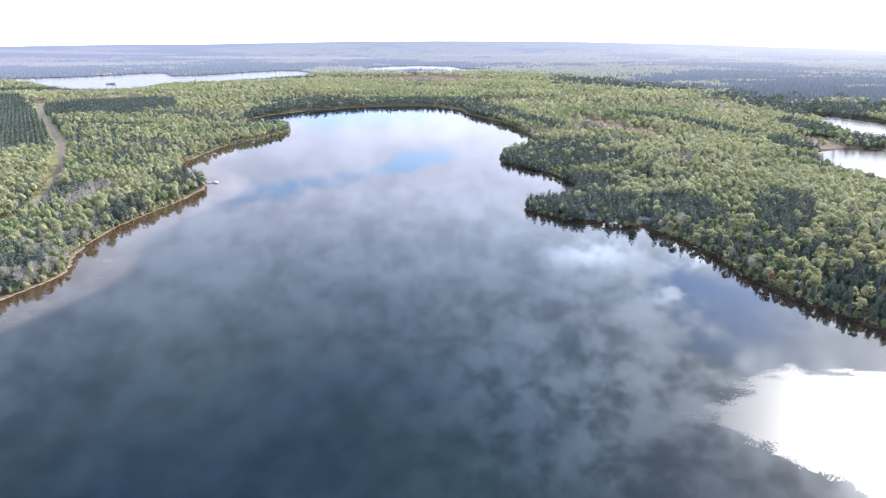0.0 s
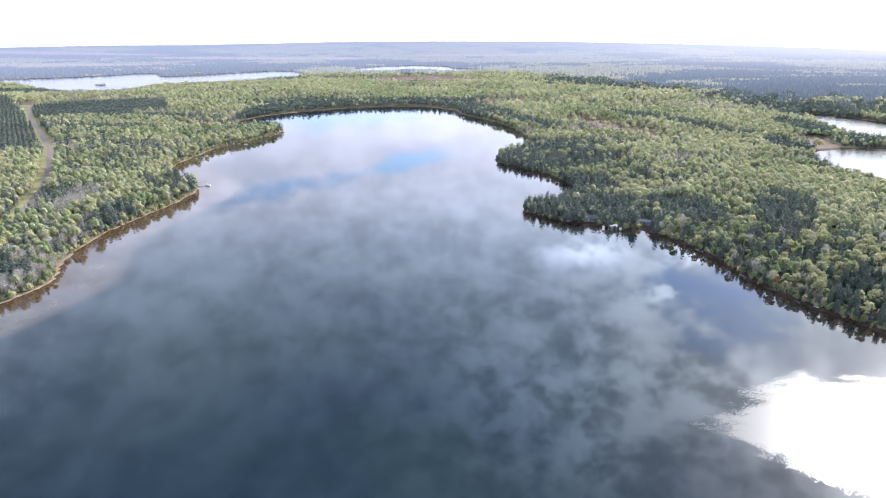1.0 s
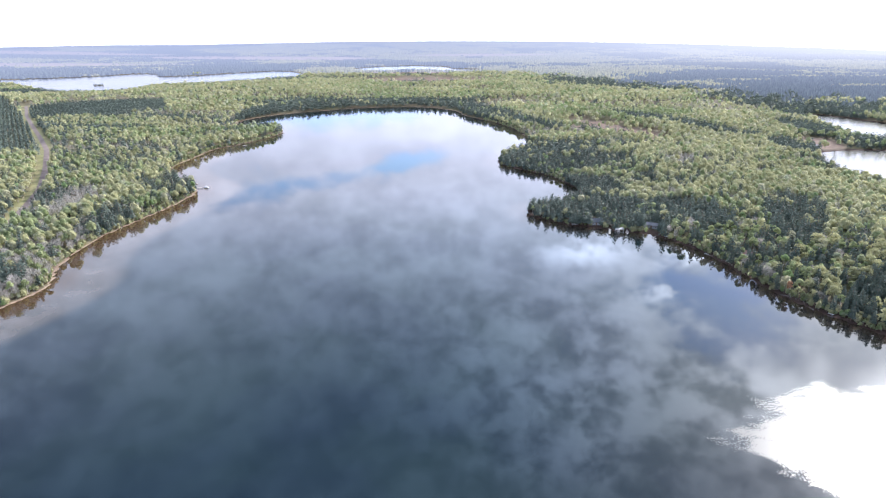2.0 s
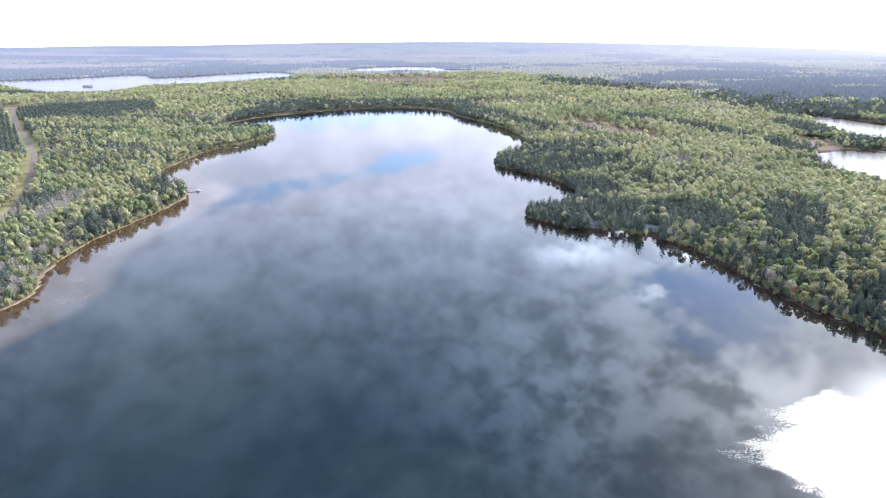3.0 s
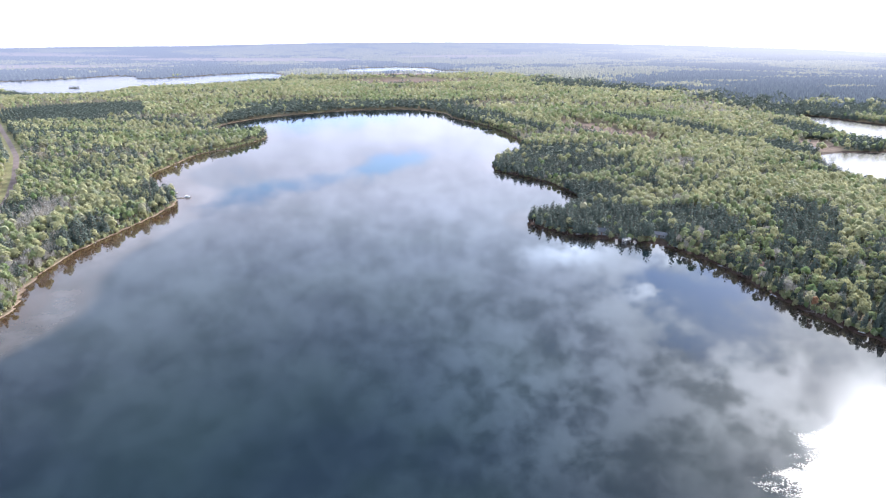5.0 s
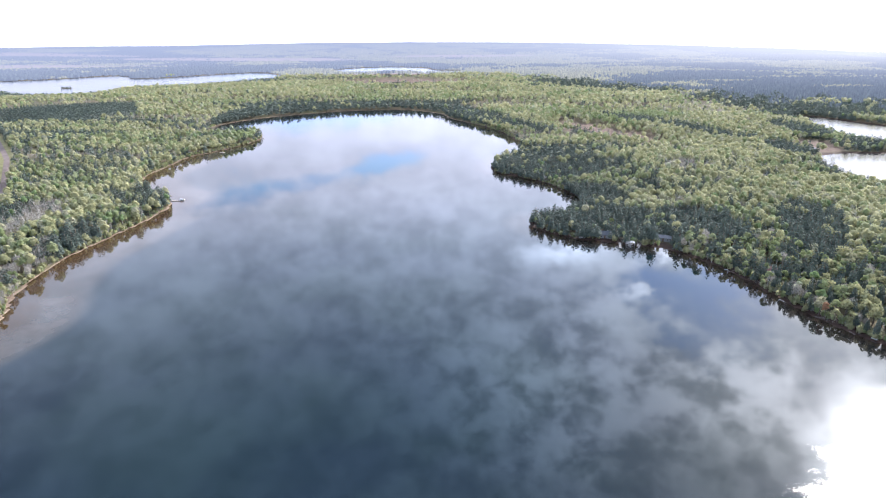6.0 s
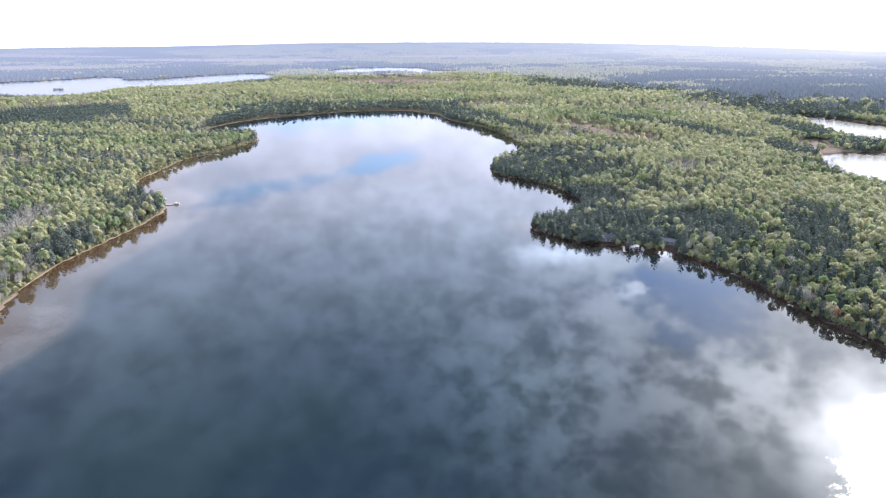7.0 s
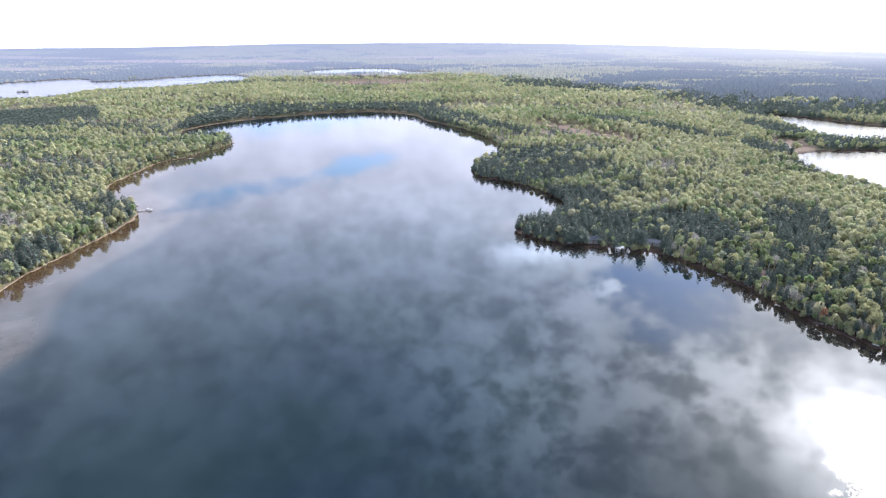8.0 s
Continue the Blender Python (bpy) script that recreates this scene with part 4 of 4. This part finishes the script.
# ---- cabins, piers, boats ----
TIMBER = plain("weathered_timber", (0.34, 0.30, 0.26), 0.85, 0, 0.25, 2.0, 0.3)
DARKWOOD = plain("dark_stained_wood", (0.14, 0.085, 0.055), 0.8, 0, 0.25, 1.5, 0.3)
SIDING = plain("grey_siding", (0.26, 0.26, 0.27), 0.7, 0, 0.12, 1.2)
PALE = plain("white_painted_siding", (0.72, 0.72, 0.70), 0.6, 0, 0.08, 1.2)
SHINGLE = plain("grey_shingles", (0.13, 0.13, 0.14), 0.9, 0, 0.2, 2.5, 0.3)
BLUEROOF = plain("blue_grey_metal_roof", (0.050, 0.056, 0.066), 0.9, 0.0, 0.1, 0.8)
REDROOF = plain("red_brown_shingles", (0.24, 0.13, 0.11), 0.9, 0, 0.25, 2.5, 0.3)
WHITE = plain("white_gelcoat", (0.78, 0.79, 0.80), 0.3, 0, 0.05, 1.0)
ALU = plain("aluminium", (0.62, 0.63, 0.65), 0.35, 0.9, 0.08, 2.0)
CANVAS = plain("grey_canvas", (0.34, 0.34, 0.36), 0.85, 0, 0.15, 3.0)
STONE = plain("field_stone", (0.32, 0.30, 0.28), 0.9, 0, 0.3, 1.6, 0.4)
DRIFT = plain("bleached_driftwood", (0.17, 0.15, 0.135), 0.85, 0, 0.2, 2.0, 0.4)
gm, gn = material("window_glass")
finish(gn, gn.add("ShaderNodeBsdfPrincipled", {"Base Color": c4(0.02, 0.025, 0.03), "Roughness": 0.05}))
GLASS = gm


def level(x, y):
    return float(height(np.array([x]), np.array([y]))[0])


def cabin(x, y, turn, long, deep, walls, roofing, label, eave=2.5, rise=1.7, chimney=True):
    """A gabled cabin with overhanging roof slabs, door and windows."""
    house = tagged(new("cabin"), label, "cabin", "cabins by the lakes")
    house.matrix_basis = pose(x, y, level(x, y) - 0.1, 0, 0, turn)
    L, D = long / 2, deep / 2
    bm = bmesh.new()
    lo = [bm.verts.new(p) for p in ((-L, -D, -0.6), (L, -D, -0.6), (L, D, -0.6), (-L, D, -0.6))]
    hi = [bm.verts.new(p) for p in ((-L, -D, eave), (L, -D, eave), (L, D, eave), (-L, D, eave))]
    top = [bm.verts.new(p) for p in ((-L, 0, eave + rise), (L, 0, eave + rise))]
    bm.faces.new(lo[::-1])
    bm.faces.new((lo[0], lo[1], hi[1], hi[0]))
    bm.faces.new((lo[2], lo[3], hi[3], hi[2]))
    bm.faces.new((lo[1], lo[2], hi[2], top[1], hi[1]))
    bm.faces.new((lo[3], lo[0], hi[0], top[0], hi[3]))
    bm.faces.new((hi[0], hi[1], top[1], top[0]))
    bm.faces.new((hi[2], hi[3], top[0], top[1]))
    part("wall", bm, walls, house)
    pitch = math.atan2(rise, D)
    run = D / math.cos(pitch) + 0.5
    for s in (-1, 1):
        bm = slab(-L - 0.45, L + 0.45, 0, run, 0.02, 0.16, 0.02)
        bmesh.ops.transform(bm, verts=bm.verts, matrix=Matrix.Translation((0, 0, eave + rise)) @ Matrix.Rotation(0 if s > 0 else math.pi, 4, "Z") @ Matrix.Rotation(-pitch, 4, "X"))
        roof = part("roof", bm, roofing, house)
    if chimney:
        part("chimney", slab(L * 0.4, L * 0.4 + 0.6, 0.2, 0.8, eave + rise * 0.4, eave + rise + 0.8, 0.03), STONE, roof)
    part("door", slab(-0.45, 0.45, -D - 0.05, -D + 0.02, 0, 2.0, 0.01), DARKWOOD, house)
    for wx in (-L * 0.6, L * 0.6):
        win = part("window", slab(wx - 0.6, wx + 0.6, -D - 0.06, -D + 0.02, 0.9, 1.9, 0.01), PALE, house)
        part("pane", slab(wx - 0.5, wx + 0.5, -D - 0.075, -D - 0.055, 1.0, 1.8), GLASS, win)
    return house


cabin(111, 391.5, -12, 8.0, 5.5, SIDING, BLUEROOF, "small grey cabin with a blue-grey metal roof by the shore")
cabin(147, 382, -30, 9.0, 4.6, SIDING, SHINGLE, "low grey cabin with grey shingles beside dark pines", 2.4, 1.2, False)
cabin(184, 322, -60, 7.0, 5.5, DARKWOOD, REDROOF, "brown wooden cabin with red-brown shingles among trees")
cabin(-259, 399, 70, 9.0, 6.5, DARKWOOD, SHINGLE, "dark cabin with a grey roof hidden in the woods", 2.6, 2.0)
cabin(-236, 512, 60, 7.0, 5.0, SIDING, BLUEROOF, "small grey cabin with a bluish roof near the point", 2.4, 1.5, False)
cabin(440, 663, 15, 9.0, 6.0, PALE, SHINGLE, "white cabin with grey roof between two small lakes", 2.6, 1.8)


def pier(x, y, turn, long, wide, label, deck_z=0.55):
    """A plank pier on posts; its local x runs out over the water."""
    p = tagged(new("pier"), label, "pier", "piers on the lake")
    p.matrix_basis = pose(x, y, 0, 0, 0, turn)
    for s in (-1, 1):
        part("beam", slab(0, long, s * wide * 0.4 - 0.06, s * wide * 0.4 + 0.06, deck_z - 0.2, deck_z - 0.03), TIMBER, p)
    count = int(long / 0.5)
    for k in range(count):
        a = long * k / count
        part("plank", slab(a, a + long / count - 0.03, -wide / 2, wide / 2, deck_z - 0.03, deck_z + 0.02), TIMBER, p)
    for k in range(int(long / 2.4) + 1):
        for s in (-1, 1):
            part("post", post(0.4 + k * 2.4, s * wide * 0.5, -1.6, deck_z + 0.35, 0.06), TIMBER, p)
    return p


pier(-215.5, 505.5, -2, 8.0, 1.2, "grey timber pier reaching out from the sandy point")
pier(-230, 523, -6, 11.0, 1.1, "short grey timber pier beside the wooded point")
pier(117.5, 380, -108, 10.5, 1.4, "pale plank pier below the cabins")
pier(128.5, 377, -115, 5.5, 1.2, "short plank pier with a boat beside it")
pier(-217.5, 813, -12, 8.0, 1.6, "small dark pier off the tip of the cape")
pier(-237.5, 715, -25, 7.0, 1.6, "small grey pier on the shore of the cove")


def pontoon_boat(x, y, turn, label):
    b = tagged(new("pontoon_boat"), label, "boat", "boats at the piers")
    b.matrix_basis = pose(x, y, 0, 0, 0, turn)
    for s in (-1, 1):
        bm = bmesh.new()
        bmesh.ops.create_cone(bm, cap_ends=True, segments=12, radius1=0.32, radius2=0.32, depth=5.2, matrix=Matrix.Translation((0, s * 0.85, 0.08)) @ Matrix.Rotation(math.pi / 2, 4, "Y"))
        bmesh.ops.create_cone(bm, cap_ends=True, segments=12, radius1=0.32, radius2=0.05, depth=0.7, matrix=Matrix.Translation((2.95, s * 0.85, 0.08)) @ Matrix.Rotation(math.pi / 2, 4, "Y"))
        part("pontoon", bm, ALU, b)
    part("deck", slab(-2.7, 2.9, -1.2, 1.2, 0.42, 0.52, 0.02), TIMBER, b)
    for s in (-1, 1):
        part("side_panel", slab(-2.6, 2.6, s * 1.17 - 0.03, s * 1.17 + 0.03, 0.52, 1.2, 0.02), WHITE, b)
    part("front_panel", slab(2.57, 2.63, -1.15, 1.15, 0.52, 1.2, 0.02), WHITE, b)
    for s in (-1, 1):
        part("bench", slab(-2.4, -0.6, s * 0.82 - 0.3, s * 0.82 + 0.3, 0.52, 0.95, 0.05), WHITE, b)
    part("console", slab(0.2, 0.8, 0.3, 0.95, 0.52, 1.35, 0.05), WHITE, b)
    for px_ in (-1.6, 0.9):
        for s in (-1, 1):
            part("canopy_pole", post(px_, s * 1.1, 0.52, 2.2, 0.03), ALU, b)
    part("canopy", slab(-1.7, 0.9, -1.15, 1.15, 2.2, 2.27, 0.03), CANVAS, b, "grey canvas canopy")
    part("outboard_motor", slab(-3.1, -2.75, -0.2, 0.2, 0.1, 1.1, 0.06), DARKWOOD, b)
    return b


def boat_lift(x, y, turn, label, cloth):
    f = tagged(new("boat_lift"), label, "boat lift", "boats at the piers")
    f.matrix_basis = pose(x, y, 0, 0, 0, turn)
    for a in (-1.8, 1.8):
        for s in (-1.4, 1.4):
            part("post", post(a, s, -1.4, 2.2, 0.06), ALU, f)
    for s in (-1.4, 1.4):
        part("rail", slab(-1.9, 1.9, s - 0.05, s + 0.05, 0.35, 0.47), ALU, f)
    for a in (-1.8, 1.8):
        part("cross_beam", slab(a - 0.05, a + 0.05, -1.45, 1.45, 0.2, 0.32), ALU, f)
    bm = bmesh.new()
    rows = []
    for k in range(7):
        t = math.pi * k / 6
        rows.append([bm.verts.new((a, -1.6 * math.cos(t), 2.15 + 0.55 * math.sin(t))) for a in (-2.4, 2.4)])
    for a, c in zip(rows[:-1], rows[1:]):
        bm.faces.new((a[0], a[1], c[1], c[0]))
    bmesh.ops.solidify(bm, geom=bm.faces[:], thickness=0.04)
    part("canopy", bm, cloth, f)
    return f


def row_boat(x, y, turn, label, z=0.0, mat=None, size=1.0):
    b = tagged(new("row_boat"), label, "boat", "boats at the piers")
    b.matrix_basis = pose(x, y, z, 0, 0, turn) @ Matrix.Scale(size, 4)
    bm = bmesh.new()
    ribs = []
    for k in range(8):
        u = k / 7
        half = 0.75 * math.sin(math.pi * (0.28 + 0.72 * u) if u < 0.99 else math.pi * 0.985) ** 0.7
        ribs.append([bm.verts.new((-2.2 + 4.4 * u, half * c, 0.55 * h + 0.12 * u * u)) for c, h in ((-1, 1), (-0.75, 0.1), (0, -0.1), (0.75, 0.1), (1, 1))])
    for a, c in zip(ribs[:-1], ribs[1:]):
        for i in range(4):
            bm.faces.new((a[i], a[i + 1], c[i + 1], c[i]))
    bm.faces.new(ribs[0])
    bmesh.ops.solidify(bm, geom=bm.faces[:], thickness=0.04)
    part("hull", bm, mat or WHITE, b)
    for a in (-1.2, 0.2):
        part("seat", slab(a - 0.15, a + 0.15, -0.6, 0.6, 0.3, 0.35), TIMBER, b)
    return b


moored = pontoon_boat(-205.2, 506.9, 0, "white pontoon boat moored at the end of the pier")
moored.matrix_basis = moored.matrix_basis @ Matrix.Scale(0.78, 4)
boat_lift(120.5, 373.5, -108, "aluminium boat lift with a pale canopy", SIDING)
boat_lift(123.6, 374.6, -108, "aluminium boat lift with a grey canopy", CANVAS)
row_boat(127.0, 372.2, -115, "white motor boat beside the short pier", 0.02)
row_boat(121.0, 373.6, -108, "white boat resting in a lift", 0.5)
row_boat(150.5, 362.5, -40, "white row boat drawn up on the bank", level(150.5, 362.5) + 0.1)
row_boat(-216.5, 443.0, 60, "white row boat drawn up on the sandy bank", max(level(-216.5, 443.0), 0) + 0.1)
row_boat(185.0, 250.5, -60, "small white boat lying at the foot of the bank", max(level(185.0, 250.5), 0) + 0.05, None, 0.6)
row_boat(162.3, 331.6, -50, "small pale boat lying at the foot of the bank", max(level(162.3, 331.6), 0) + 0.05, ALU, 0.6)
row_boat(96, 391.5, -20, "pale row boat lying at the water's edge", 0.08, ALU)


def fallen_log(x, y, turn, long, r):
    bm = bmesh.new()
    rr_ = random.Random(int(x * 10))
    rings = []
    for k in range(7):
        u = k / 6
        cx, cy, cz = long * (u - 0.5), 0.12 * math.sin(u * 5 + x), r * 0.6 + 0.1 * u
        rings.append([bm.verts.new((cx, cy + r * (1 - 0.6 * u) * math.cos(t) * rr_.uniform(0.85, 1.1), cz + r * (1 - 0.6 * u) * math.sin(t))) for t in [i * math.pi / 4 for i in range(8)]])
    for a, c in zip(rings[:-1], rings[1:]):
        for i in range(8):
            bm.faces.new((a[i], a[(i + 1) % 8], c[(i + 1) % 8], c[i]))
    bm.faces.new(rings[0][::-1])
    bm.faces.new(rings[-1])
    me = bpy.data.meshes.new("fallen_log")
    bm.to_mesh(me)
    bm.free()
    me.materials.append(DRIFT)
    ob = tagged(new("fallen_log", me), "bleached fallen log lying at the water's edge", "log", "logs on the shore")
    ob.matrix_basis = pose(x, y, max(level(x, y), -0.1), 0, 0, turn)


for x, y, turn, long, r in ((172.5, 290, 60, 4, 0.2), (175.2, 272, 150, 4, 0.18), (180, 257.5, 90, 3.5, 0.2), (163.5, 329, 150, 4, 0.2), (91, 391, -70, 4, 0.2),
                            (-216.5, 434, 30, 6, 0.25), (-224, 396, 110, 4.5, 0.22), (-213, 470, 40, 5, 0.22), (-219, 300, 100, 5, 0.22)):
    fallen_log(x, y, turn, long, r)
